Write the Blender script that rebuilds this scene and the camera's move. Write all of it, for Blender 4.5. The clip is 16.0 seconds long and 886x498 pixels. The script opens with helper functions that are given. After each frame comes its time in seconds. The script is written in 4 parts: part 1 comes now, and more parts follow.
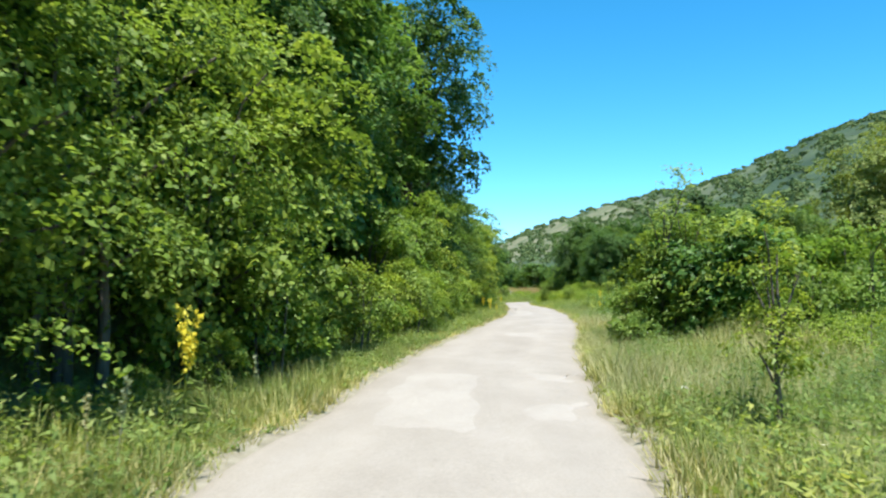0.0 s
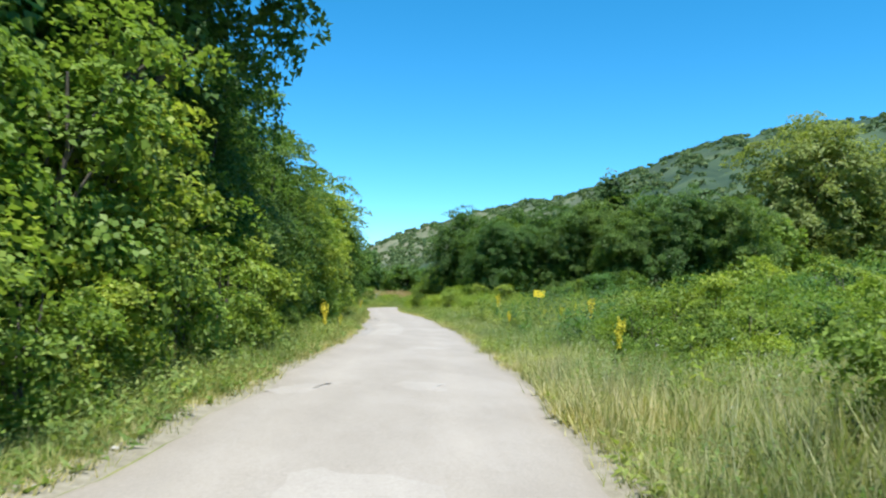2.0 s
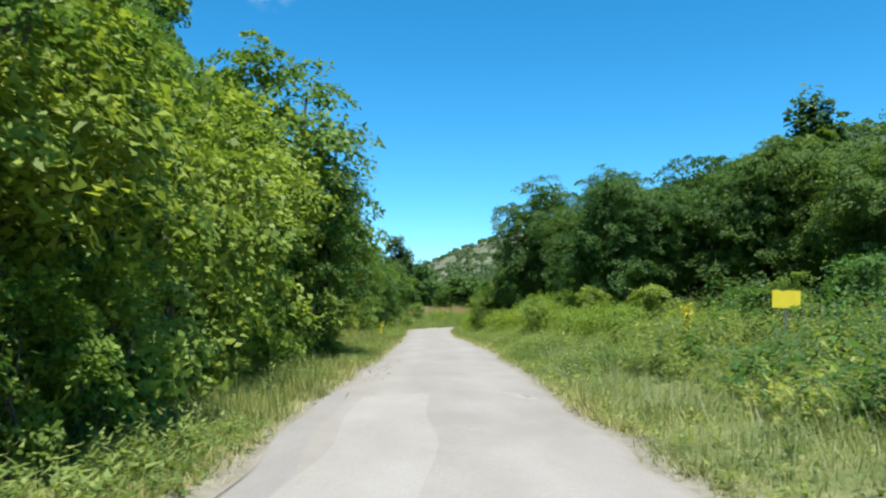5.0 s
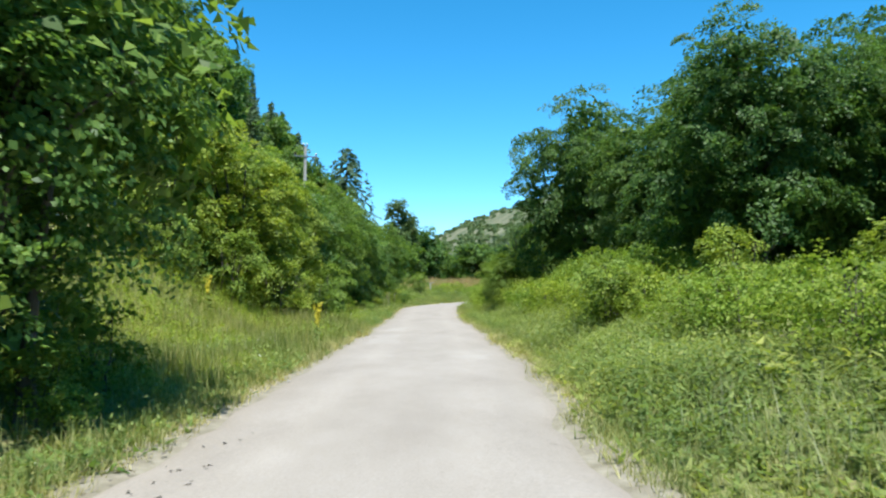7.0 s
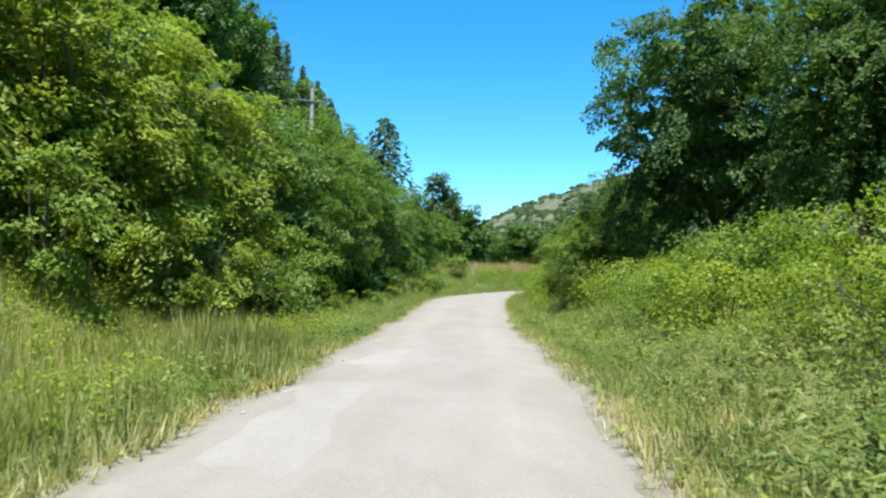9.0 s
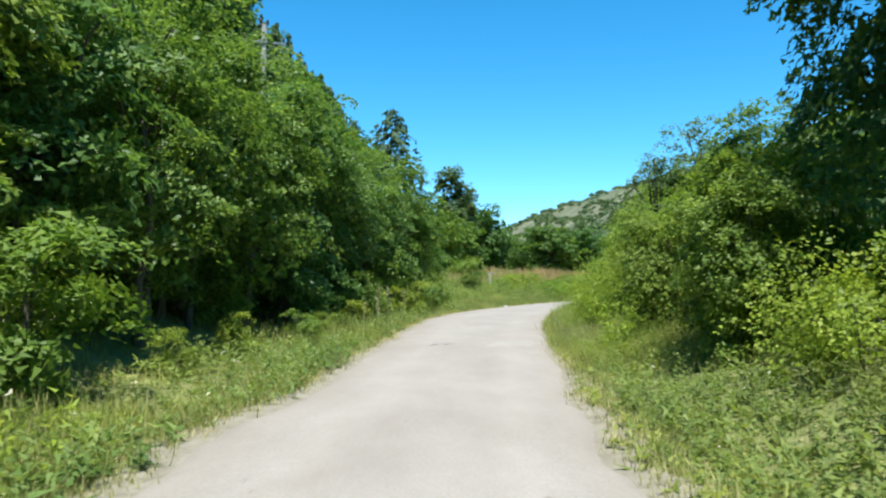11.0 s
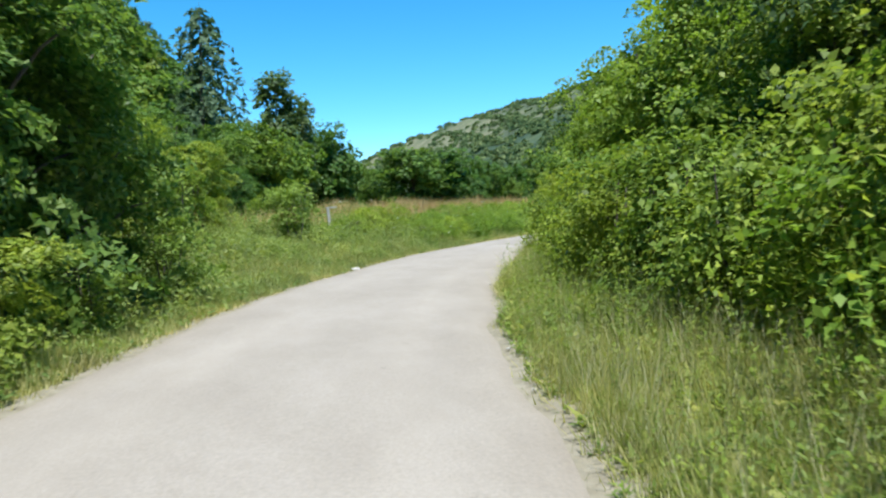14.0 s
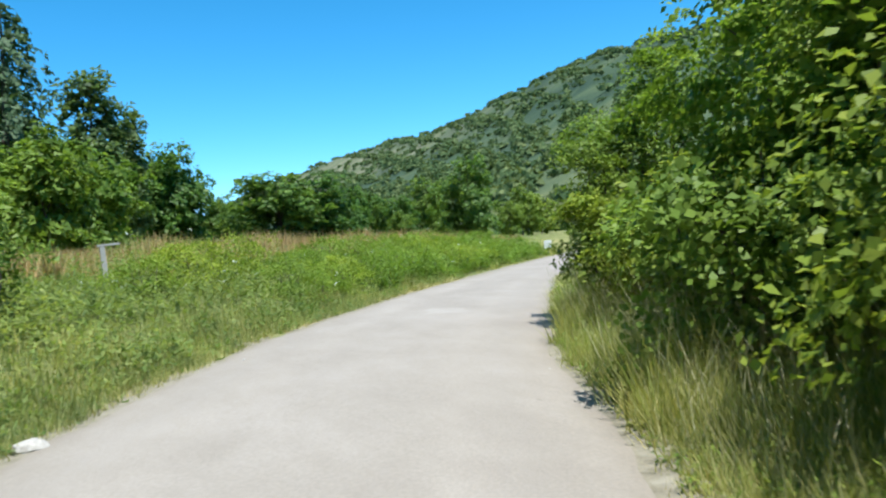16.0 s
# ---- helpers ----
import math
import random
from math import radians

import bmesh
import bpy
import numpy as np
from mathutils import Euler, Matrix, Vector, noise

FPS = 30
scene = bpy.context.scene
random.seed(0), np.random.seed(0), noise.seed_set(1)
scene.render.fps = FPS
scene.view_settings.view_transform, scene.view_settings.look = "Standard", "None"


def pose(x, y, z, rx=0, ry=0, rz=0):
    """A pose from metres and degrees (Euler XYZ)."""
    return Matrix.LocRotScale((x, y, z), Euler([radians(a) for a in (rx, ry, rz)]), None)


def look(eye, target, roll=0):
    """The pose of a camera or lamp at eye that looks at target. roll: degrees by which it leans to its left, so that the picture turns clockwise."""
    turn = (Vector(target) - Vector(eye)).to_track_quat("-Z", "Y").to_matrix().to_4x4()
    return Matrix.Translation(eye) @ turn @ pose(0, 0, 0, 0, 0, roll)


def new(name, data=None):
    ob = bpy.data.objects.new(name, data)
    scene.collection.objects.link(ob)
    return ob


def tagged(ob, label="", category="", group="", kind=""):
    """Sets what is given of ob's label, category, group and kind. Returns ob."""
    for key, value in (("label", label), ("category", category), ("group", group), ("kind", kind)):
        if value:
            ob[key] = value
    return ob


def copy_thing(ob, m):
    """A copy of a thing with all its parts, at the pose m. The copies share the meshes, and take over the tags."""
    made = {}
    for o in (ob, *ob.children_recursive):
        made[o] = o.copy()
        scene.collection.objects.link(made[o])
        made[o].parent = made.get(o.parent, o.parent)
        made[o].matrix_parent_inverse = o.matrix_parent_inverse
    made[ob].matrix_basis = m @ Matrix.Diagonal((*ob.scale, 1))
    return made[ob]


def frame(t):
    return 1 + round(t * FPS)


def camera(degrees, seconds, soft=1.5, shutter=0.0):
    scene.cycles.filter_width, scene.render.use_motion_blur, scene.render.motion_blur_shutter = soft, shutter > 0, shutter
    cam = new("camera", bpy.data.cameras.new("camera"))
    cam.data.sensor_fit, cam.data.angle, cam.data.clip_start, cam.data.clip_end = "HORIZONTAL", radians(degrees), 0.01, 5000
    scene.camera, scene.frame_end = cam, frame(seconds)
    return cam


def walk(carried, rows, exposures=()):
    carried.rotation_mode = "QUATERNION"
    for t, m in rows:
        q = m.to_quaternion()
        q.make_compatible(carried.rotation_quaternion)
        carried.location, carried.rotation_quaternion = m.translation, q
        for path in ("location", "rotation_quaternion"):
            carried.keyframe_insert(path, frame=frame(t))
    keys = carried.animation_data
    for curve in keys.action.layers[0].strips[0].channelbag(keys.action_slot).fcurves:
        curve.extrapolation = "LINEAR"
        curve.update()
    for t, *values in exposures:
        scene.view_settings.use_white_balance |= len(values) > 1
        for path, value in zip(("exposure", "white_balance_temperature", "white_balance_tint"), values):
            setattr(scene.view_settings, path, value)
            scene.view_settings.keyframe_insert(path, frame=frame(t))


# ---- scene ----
cam = camera(59.5, 16.0, soft=2.2, shutter=0.1)
PATH = [
    (0, (-0.070, 0.591, 1.327), (-0.055, 2.588, 1.444), -0.24),
    (0.5, (0.412, 5.294, 1.297), (0.450, 7.290, 1.421), 0.23),
    (1, (0.822, 10.110, 1.310), (0.874, 12.106, 1.418), -1.99),
    (1.5, (1.571, 14.930, 1.300), (1.766, 16.917, 1.410), -3.64),
    (2, (2.119, 19.424, 1.332), (2.466, 21.389, 1.461), 1.34),
    (2.5, (2.638, 23.656, 1.408), (3.060, 25.600, 1.614), 2.61),
    (3, (3.272, 27.968, 1.465), (3.818, 29.876, 1.714), 1.29),
    (3.5, (3.985, 32.529, 1.516), (4.653, 34.398, 1.766), 1.37),
    (4, (4.687, 36.957, 1.459), (5.119, 38.898, 1.678), -0.53),
    (4.2, (4.839, 38.508, 1.420), (5.187, 40.466, 1.636), 0.27),
    (6.3, (7.197, 55.236, 1.342), (7.297, 57.232, 1.429), -1.28),
    (6.5, (7.387, 56.788, 1.346), (7.513, 58.782, 1.430), -1.02),
    (7, (7.836, 60.511, 1.389), (8.004, 62.501, 1.489), -0.62),
    (7.5, (8.219, 64.066, 1.427), (8.297, 66.062, 1.526), -0.97),
    (8, (8.514, 67.251, 1.412), (8.511, 69.248, 1.517), 0.8),
    (8.5, (8.855, 71.026, 1.405), (8.901, 73.025, 1.474), 2.58),
    (9, (9.191, 74.756, 1.359), (9.238, 76.754, 1.422), 0.4),
    (9.5, (9.437, 78.334, 1.291), (9.446, 80.331, 1.389), 1.13),
    (9.7, (9.559, 79.720, 1.274), (9.581, 81.718, 1.370), 1.27),
    (11.8, (10.495, 93.875, 1.278), (10.488, 95.874, 1.345), -0.73),
    (12, (10.594, 95.178, 1.273), (10.598, 97.178, 1.314), -0.95),
    (12.5, (10.902, 98.170, 1.252), (10.855, 100.169, 1.284), -3.36),
    (13, (11.273, 101.953, 1.287), (11.401, 103.948, 1.229), -2.04),
    (13.5, (11.627, 105.805, 1.297), (11.875, 107.790, 1.285), -3.73),
    (14, (12.026, 109.592, 1.318), (12.395, 111.556, 1.231), -3.43),
    (14.5, (12.477, 113.304, 1.340), (13.009, 115.230, 1.248), -4.99),
    (15, (13.090, 117.028, 1.350), (13.698, 118.933, 1.302), -5.77),
    (15.5, (13.769, 120.708, 1.333), (14.381, 122.611, 1.281), -5.98),
    (16, (14.680, 124.422, 1.267), (15.366, 126.300, 1.258), -4.91),
]
EXPOSURES = [(0, 1.01, 6150, 10), (0.6, 0.87, 6000, 10), (2.0, 0.83, 6000, 10), (3.2, 0.69, 6000, 10), (4.2, 0.67, 6000, 10), (6.3, 0.79, 6000, 10), (7.5, 0.86, 6000, 10), (9.7, 0.89, 6000, 10), (12, 0.79, 6000, 10), (16, 0.75, 5950, 10)]
walk(cam, [(t, look(eye, target, roll)) for t, eye, target, roll in PATH], EXPOSURES)

# ---- world and sun ----
SUN_AZ, SUN_EL = radians(173), radians(70)
world = bpy.data.worlds.new("World")
scene.world = world
world.use_nodes = True
wn = world.node_tree
sky = wn.nodes.new("ShaderNodeTexSky")
sky.sky_type, sky.sun_disc = "NISHITA", False
sky.sun_elevation, sky.sun_rotation = SUN_EL, SUN_AZ
sky.altitude, sky.air_density, sky.dust_density, sky.ozone_density = 2400, 0.85, 0.0, 2.0
wn.nodes["Background"].inputs[1].default_value = 0.145
deep = wn.nodes.new("ShaderNodeHueSaturation")
deep.inputs["Hue"].default_value, deep.inputs["Saturation"].default_value = 0.48, 1.33
wn.links.new(sky.outputs[0], deep.inputs["Color"])
# one wisp of cloud
way = wn.nodes.new("ShaderNodeTexCoord")
near_wisp = wn.nodes.new("ShaderNodeVectorMath")
near_wisp.operation = "DOT_PRODUCT"
near_wisp.inputs[1].default_value = (math.sin(radians(-7.6)) * math.cos(radians(24)), math.cos(radians(-7.6)) * math.cos(radians(24)), math.sin(radians(24)))
wn.links.new(way.outputs["Generated"], near_wisp.inputs[0])
edge = wn.nodes.new("ShaderNodeMapRange")
edge.inputs[1].default_value, edge.inputs[2].default_value = 0.9988, 0.99985
wn.links.new(near_wisp.outputs["Value"], edge.inputs[0])
fluff = wn.nodes.new("ShaderNodeTexNoise")
fluff.inputs["Scale"].default_value, fluff.inputs["Detail"].default_value = 26, 5
wn.links.new(way.outputs["Generated"], fluff.inputs["Vector"])
dense = wn.nodes.new("ShaderNodeMapRange")
dense.inputs[1].default_value, dense.inputs[2].default_value, dense.inputs[4].default_value = 0.42, 0.7, 0.8
wn.links.new(fluff.outputs[0], dense.inputs[0])
wisp = wn.nodes.new("ShaderNodeMath")
wisp.operation = "MULTIPLY"
wn.links.new(edge.outputs[0], wisp.inputs[0])
wn.links.new(dense.outputs[0], wisp.inputs[1])
cloudy = wn.nodes.new("ShaderNodeMix")
cloudy.data_type = "RGBA"
cloudy.inputs[7].default_value = (4.2, 4.4, 4.6, 1)
wn.links.new(wisp.outputs[0], cloudy.inputs[0])
wn.links.new(deep.outputs[0], cloudy.inputs[6])
wn.links.new(cloudy.outputs[2], wn.nodes["Background"].inputs[0])
sun = new("sun", bpy.data.lights.new("sun", "SUN"))
sun.data.energy, sun.data.angle, sun.data.color = 5.0, radians(0.5), (1.0, 0.95, 0.86)
to_sun = Vector((math.sin(SUN_AZ) * math.cos(SUN_EL), math.cos(SUN_AZ) * math.cos(SUN_EL), math.sin(SUN_EL)))
sun.matrix_world = look(to_sun * 120, (0, 0, 0))


# ---- materials ----
def node_mat(name):
    m = bpy.data.materials.new(name)
    m.use_nodes = True
    nt = m.node_tree
    return m, nt, nt.nodes["Principled BSDF"], nt.nodes["Material Output"]


def ramp(nt, source, stops):
    r = nt.nodes.new("ShaderNodeValToRGB")
    while len(r.color_ramp.elements) < len(stops):
        r.color_ramp.elements.new(0.5)
    for el, (pos, col) in zip(r.color_ramp.elements, stops):
        el.position, el.color = pos, (*col, 1)
    nt.links.new(source, r.inputs[0])
    return r.outputs[0]


def noise_tex(nt, scale, detail=4.0, rough=0.6, where="Object", stretch=None):
    tc = nt.nodes.new("ShaderNodeTexCoord")
    n = nt.nodes.new("ShaderNodeTexNoise")
    n.inputs["Scale"].default_value, n.inputs["Detail"].default_value, n.inputs["Roughness"].default_value = scale, detail, rough
    out = tc.outputs[where]
    if stretch:
        mp = nt.nodes.new("ShaderNodeMapping")
        mp.inputs["Scale"].default_value = stretch
        nt.links.new(out, mp.inputs[0])
        out = mp.outputs[0]
    nt.links.new(out, n.inputs["Vector"])
    return n.outputs[0]


def mix_col(nt, fac, a, b, kind="MIX"):
    mx = nt.nodes.new("ShaderNodeMix")
    mx.data_type, mx.blend_type = "RGBA", kind
    for sock, val in ((mx.inputs[0], fac), (mx.inputs[6], a), (mx.inputs[7], b)):
        if isinstance(val, (int, float)):
            sock.default_value = val
        elif isinstance(val, tuple):
            sock.default_value = (*val, 1)
        else:
            nt.links.new(val, sock)
    return mx.outputs[2]


def add_bump(nt, bsdf, height, strength, dist):
    b = nt.nodes.new("ShaderNodeBump")
    b.inputs["Strength"].default_value, b.inputs["Distance"].default_value = strength, dist
    nt.links.new(height, b.inputs["Height"])
    nt.links.new(b.outputs[0], bsdf.inputs["Normal"])


def leaf_mat(name, dark, mid, light, rough=0.5, thin=0.42, glow=(1.45, 1.45, 0.75), gloss=0.2, broad=False):
    """Leaves: colour varies leaf by leaf, plant by plant and in soft patches; light shines through them."""
    m, nt, bsdf, out = node_mat(name)
    geo = nt.nodes.new("ShaderNodeNewGeometry")
    info = nt.nodes.new("ShaderNodeObjectInfo")
    col = ramp(nt, geo.outputs["Random Per Island"], ((0.0, dark), (0.5, mid), (1.0, light)))
    patch = ramp(nt, noise_tex(nt, 0.9, 3), ((0.3, (0.7, 0.72, 0.7)), (0.7, (1.25, 1.2, 1.1))))
    col = mix_col(nt, 1.0, col, patch, "MULTIPLY")
    if broad:
        sweep = ramp(nt, noise_tex(nt, 0.16, 4, 0.6), ((0.35, (0.74, 0.84, 0.8)), (0.65, (1.16, 1.12, 1.08))))
        col = mix_col(nt, 1.0, col, sweep, "MULTIPLY")
    tone = ramp(nt, info.outputs["Random"], ((0.0, (0.75, 0.85, 0.8)), (0.5, (1, 1, 1)), (1.0, (1.25, 1.12, 0.9))))
    col = mix_col(nt, 1.0, col, tone, "MULTIPLY")
    nt.links.new(col, bsdf.inputs["Base Color"])
    bsdf.inputs["Roughness"].default_value = rough
    bsdf.inputs["Specular IOR Level"].default_value = gloss
    tr = nt.nodes.new("ShaderNodeBsdfTranslucent")
    nt.links.new(mix_col(nt, 1.0, col, glow, "MULTIPLY"), tr.inputs[0])
    ms = nt.nodes.new("ShaderNodeMixShader")
    ms.inputs[0].default_value = thin
    nt.links.new(bsdf.outputs[0], ms.inputs[1])
    nt.links.new(tr.outputs[0], ms.inputs[2])
    nt.links.new(ms.outputs[0], out.inputs["Surface"])
    return m


def plain_mat(name, stops, scale, rough=0.8, bump=0.3, dist=0.01, stretch=None, metal=0.0):
    m, nt, bsdf, out = node_mat(name)
    n = noise_tex(nt, scale, 5, 0.65, "Object", stretch)
    nt.links.new(ramp(nt, n, stops), bsdf.inputs["Base Color"])
    bsdf.inputs["Roughness"].default_value, bsdf.inputs["Metallic"].default_value = rough, metal
    add_bump(nt, bsdf, noise_tex(nt, scale * 5, 4, 0.6, "Object", stretch), bump, dist)
    return m


M_HAZEL = leaf_mat("hazel_leaf", (0.095, 0.157, 0.025), (0.163, 0.25, 0.044), (0.258, 0.34, 0.07))
M_OAK = leaf_mat("broad_leaf", (0.0566, 0.12, 0.0281), (0.108, 0.2, 0.0475), (0.18, 0.28, 0.0713), rough=0.45)
M_SHRUB = leaf_mat("shrub_leaf", (0.113, 0.175, 0.0281), (0.191, 0.28, 0.0475), (0.288, 0.365, 0.0799))
M_BRAMBLE = leaf_mat("bramble_leaf", (0.118, 0.188, 0.024), (0.195, 0.295, 0.04), (0.285, 0.365, 0.072))
M_WILLOW = leaf_mat("willow_leaf", (0.144, 0.19, 0.0486), (0.216, 0.26, 0.0702), (0.299, 0.33, 0.108))
M_FIR = leaf_mat("fir_needle", (0.0566, 0.105, 0.054), (0.0876, 0.15, 0.0756), (0.124, 0.19, 0.0972), rough=0.6, thin=0.25)
M_POPLAR = leaf_mat("poplar_leaf", (0.0618, 0.11, 0.0486), (0.103, 0.17, 0.0702), (0.154, 0.22, 0.0972), rough=0.45)
M_HERB = leaf_mat("herb_leaf", (0.124, 0.18, 0.0486), (0.206, 0.27, 0.0756), (0.309, 0.35, 0.13), broad=True)
M_GRASS = leaf_mat("grass_blade", (0.134, 0.18, 0.0486), (0.227, 0.27, 0.0864), (0.381, 0.37, 0.173), thin=0.4, broad=True)
M_STRAW = leaf_mat("dry_grass_blade", (0.24, 0.245, 0.14), (0.36, 0.355, 0.23), (0.49, 0.475, 0.34), thin=0.35, broad=True)
M_RUST = leaf_mat("reddish_dry_grass_blade", (0.24, 0.19, 0.11), (0.36, 0.28, 0.17), (0.46, 0.38, 0.25), thin=0.35)
M_EDGE = leaf_mat("road_edge_grass_blade", (0.175, 0.2, 0.0756), (0.278, 0.29, 0.13), (0.412, 0.39, 0.227), thin=0.35, broad=True)
M_MEADOW = leaf_mat("meadow_grass_blade", (0.185, 0.22, 0.0756), (0.288, 0.31, 0.124), (0.433, 0.42, 0.216), thin=0.4, broad=True)
M_CROWN = leaf_mat("roadside_tree_leaf", (0.05, 0.105, 0.026), (0.085, 0.16, 0.04), (0.15, 0.235, 0.06))
M_YELLOW = leaf_mat("yellow_petal", (0.6, 0.52, 0.04), (0.72, 0.64, 0.06), (0.8, 0.74, 0.12), glow=(1.1, 1.1, 0.8))
M_WHITE = leaf_mat("white_petal", (0.6, 0.62, 0.52), (0.72, 0.73, 0.66), (0.82, 0.82, 0.78), glow=(1, 1, 1))
M_FARWOOD = leaf_mat("far_scrub_leaf", (0.0566, 0.1, 0.0486), (0.0927, 0.145, 0.067), (0.154, 0.2, 0.0918), rough=0.9, thin=0.25, gloss=0.03)
M_BARK = plain_mat("bark", ((0.3, (0.05, 0.042, 0.032)), (0.7, (0.16, 0.14, 0.11))), 6, 0.9, 0.8, 0.03, (1, 1, 0.25))
M_TWIG = plain_mat("dead_twig", ((0.3, (0.2, 0.17, 0.13)), (0.7, (0.34, 0.3, 0.24))), 9, 0.9, 0.3, 0.01)
M_CONC = plain_mat("weathered_concrete", ((0.3, (0.3, 0.29, 0.27)), (0.7, (0.46, 0.45, 0.42))), 5, 0.85, 0.3, 0.01)
M_STEEL = plain_mat("galvanised_steel", ((0.3, (0.2, 0.2, 0.2)), (0.7, (0.33, 0.33, 0.33))), 14, 0.5, 0.2, 0.003, None, 0.7)
M_PORC = plain_mat("brown_porcelain", ((0.3, (0.05, 0.03, 0.02)), (0.7, (0.09, 0.05, 0.03))), 20, 0.25, 0.05, 0.001)
M_SIGN = plain_mat("yellow_sign_paint", ((0.3, (0.72, 0.55, 0.02)), (0.7, (0.82, 0.66, 0.04))), 4, 0.45, 0.05, 0.001)
M_STONE = plain_mat("limestone", ((0.3, (0.3, 0.28, 0.24)), (0.7, (0.5, 0.48, 0.43))), 7, 0.9, 0.5, 0.02)
M_WPAINT = plain_mat("white_paint", ((0.3, (0.66, 0.66, 0.62)), (0.7, (0.8, 0.8, 0.77))), 6, 0.6, 0.1, 0.002)


def ground_mat():
    m, nt, bsdf, out = node_mat("meadow_soil_and_turf")
    fine = noise_tex(nt, 1.6, 6, 0.7)
    turf = ramp(nt, fine, ((0.3, (0.1, 0.125, 0.042)), (0.5, (0.17, 0.19, 0.07)), (0.7, (0.28, 0.26, 0.13))))
    turf = mix_col(nt, 1.0, turf, ramp(nt, noise_tex(nt, 0.07, 5, 0.65), ((0.35, (0.72, 0.8, 0.75)), (0.65, (1.25, 1.15, 1.1)))), "MULTIPLY")
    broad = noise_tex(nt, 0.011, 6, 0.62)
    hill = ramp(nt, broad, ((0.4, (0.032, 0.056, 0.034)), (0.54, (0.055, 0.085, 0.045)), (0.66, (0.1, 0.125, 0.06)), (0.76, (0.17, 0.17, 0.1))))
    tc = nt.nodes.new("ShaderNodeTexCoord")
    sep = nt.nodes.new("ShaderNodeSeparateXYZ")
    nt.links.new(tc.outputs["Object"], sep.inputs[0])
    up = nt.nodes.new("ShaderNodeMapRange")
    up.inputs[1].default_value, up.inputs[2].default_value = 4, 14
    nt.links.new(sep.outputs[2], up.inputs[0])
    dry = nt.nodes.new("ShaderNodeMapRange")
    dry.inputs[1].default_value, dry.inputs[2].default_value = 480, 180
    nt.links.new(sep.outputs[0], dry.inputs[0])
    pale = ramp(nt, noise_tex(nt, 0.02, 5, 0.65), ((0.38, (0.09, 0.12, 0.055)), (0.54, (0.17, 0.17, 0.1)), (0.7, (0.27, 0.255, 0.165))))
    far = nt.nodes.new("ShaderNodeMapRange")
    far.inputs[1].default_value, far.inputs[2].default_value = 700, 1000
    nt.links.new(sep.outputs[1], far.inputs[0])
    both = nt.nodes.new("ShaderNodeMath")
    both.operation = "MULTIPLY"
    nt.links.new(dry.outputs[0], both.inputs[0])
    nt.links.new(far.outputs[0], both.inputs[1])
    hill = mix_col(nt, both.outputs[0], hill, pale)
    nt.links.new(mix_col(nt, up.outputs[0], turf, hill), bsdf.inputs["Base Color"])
    bsdf.inputs["Roughness"].default_value = 0.95
    bsdf.inputs["Specular IOR Level"].default_value = 0.1
    add_bump(nt, bsdf, noise_tex(nt, 7, 5, 0.7), 0.7, 0.08)
    return m


def road_mat(name, lo, mid, hi):
    """Sun-bleached chip-sealed asphalt with fine grit."""
    m, nt, bsdf, out = node_mat(name)
    grit = ramp(nt, noise_tex(nt, 38, 3, 0.7), ((0.3, (0.86, 0.86, 0.86)), (0.7, (1.1, 1.1, 1.1))))
    wide = ramp(nt, noise_tex(nt, 0.8, 6, 0.68, "Object", (1, 0.45, 1)), ((0.28, lo), (0.5, mid), (0.72, hi)))
    col = mix_col(nt, 1.0, wide, grit, "MULTIPLY")
    cracks = ramp(nt, noise_tex(nt, 3.2, 8, 0.8, "Object", (1, 0.4, 1)), ((0.30, (0.72, 0.71, 0.7)), (0.36, (1, 1, 1))))
    col = mix_col(nt, 1.0, col, cracks, "MULTIPLY")
    across = nt.nodes.new("ShaderNodeAttribute")
    across.attribute_name = "across"
    worn = ramp(nt, across.outputs["Fac"], ((0.0, (1, 1, 1)), (0.25, (1, 1, 1)), (0.45, (1.06, 1.06, 1.06)), (0.65, (1.0, 1.0, 1.0)), (0.85, (0.97, 0.96, 0.94)), (1.0, (0.8, 0.77, 0.7))))
    nt.links.new(mix_col(nt, 1.0, col, worn, "MULTIPLY"), bsdf.inputs["Base Color"])
    bsdf.inputs["Roughness"].default_value = 0.85
    bsdf.inputs["Specular IOR Level"].default_value = 0.3
    add_bump(nt, bsdf, noise_tex(nt, 60, 3, 0.7), 0.5, 0.01)
    return m


M_GROUND = ground_mat()
M_ROAD = road_mat("pale_road_surface", (0.250, 0.221, 0.184), (0.289, 0.258, 0.217), (0.328, 0.295, 0.254))
M_PATCH = road_mat("bleached_road_patch", (0.281, 0.251, 0.212), (0.320, 0.289, 0.248), (0.359, 0.327, 0.285))
M_GREYPATCH = road_mat("grey_road_patch", (0.230, 0.207, 0.179), (0.267, 0.243, 0.212), (0.304, 0.279, 0.247))
M_DUST = plain_mat("dusty_soil", ((0.3, (0.17, 0.15, 0.1)), (0.5, (0.23, 0.205, 0.145)), (0.7, (0.29, 0.265, 0.2))), 6, 0.95, 0.9, 0.02)
M_SCAR = plain_mat("bare_clay", ((0.3, (0.3, 0.24, 0.16)), (0.7, (0.52, 0.45, 0.34))), 2.5, 0.95, 0.8, 0.05)

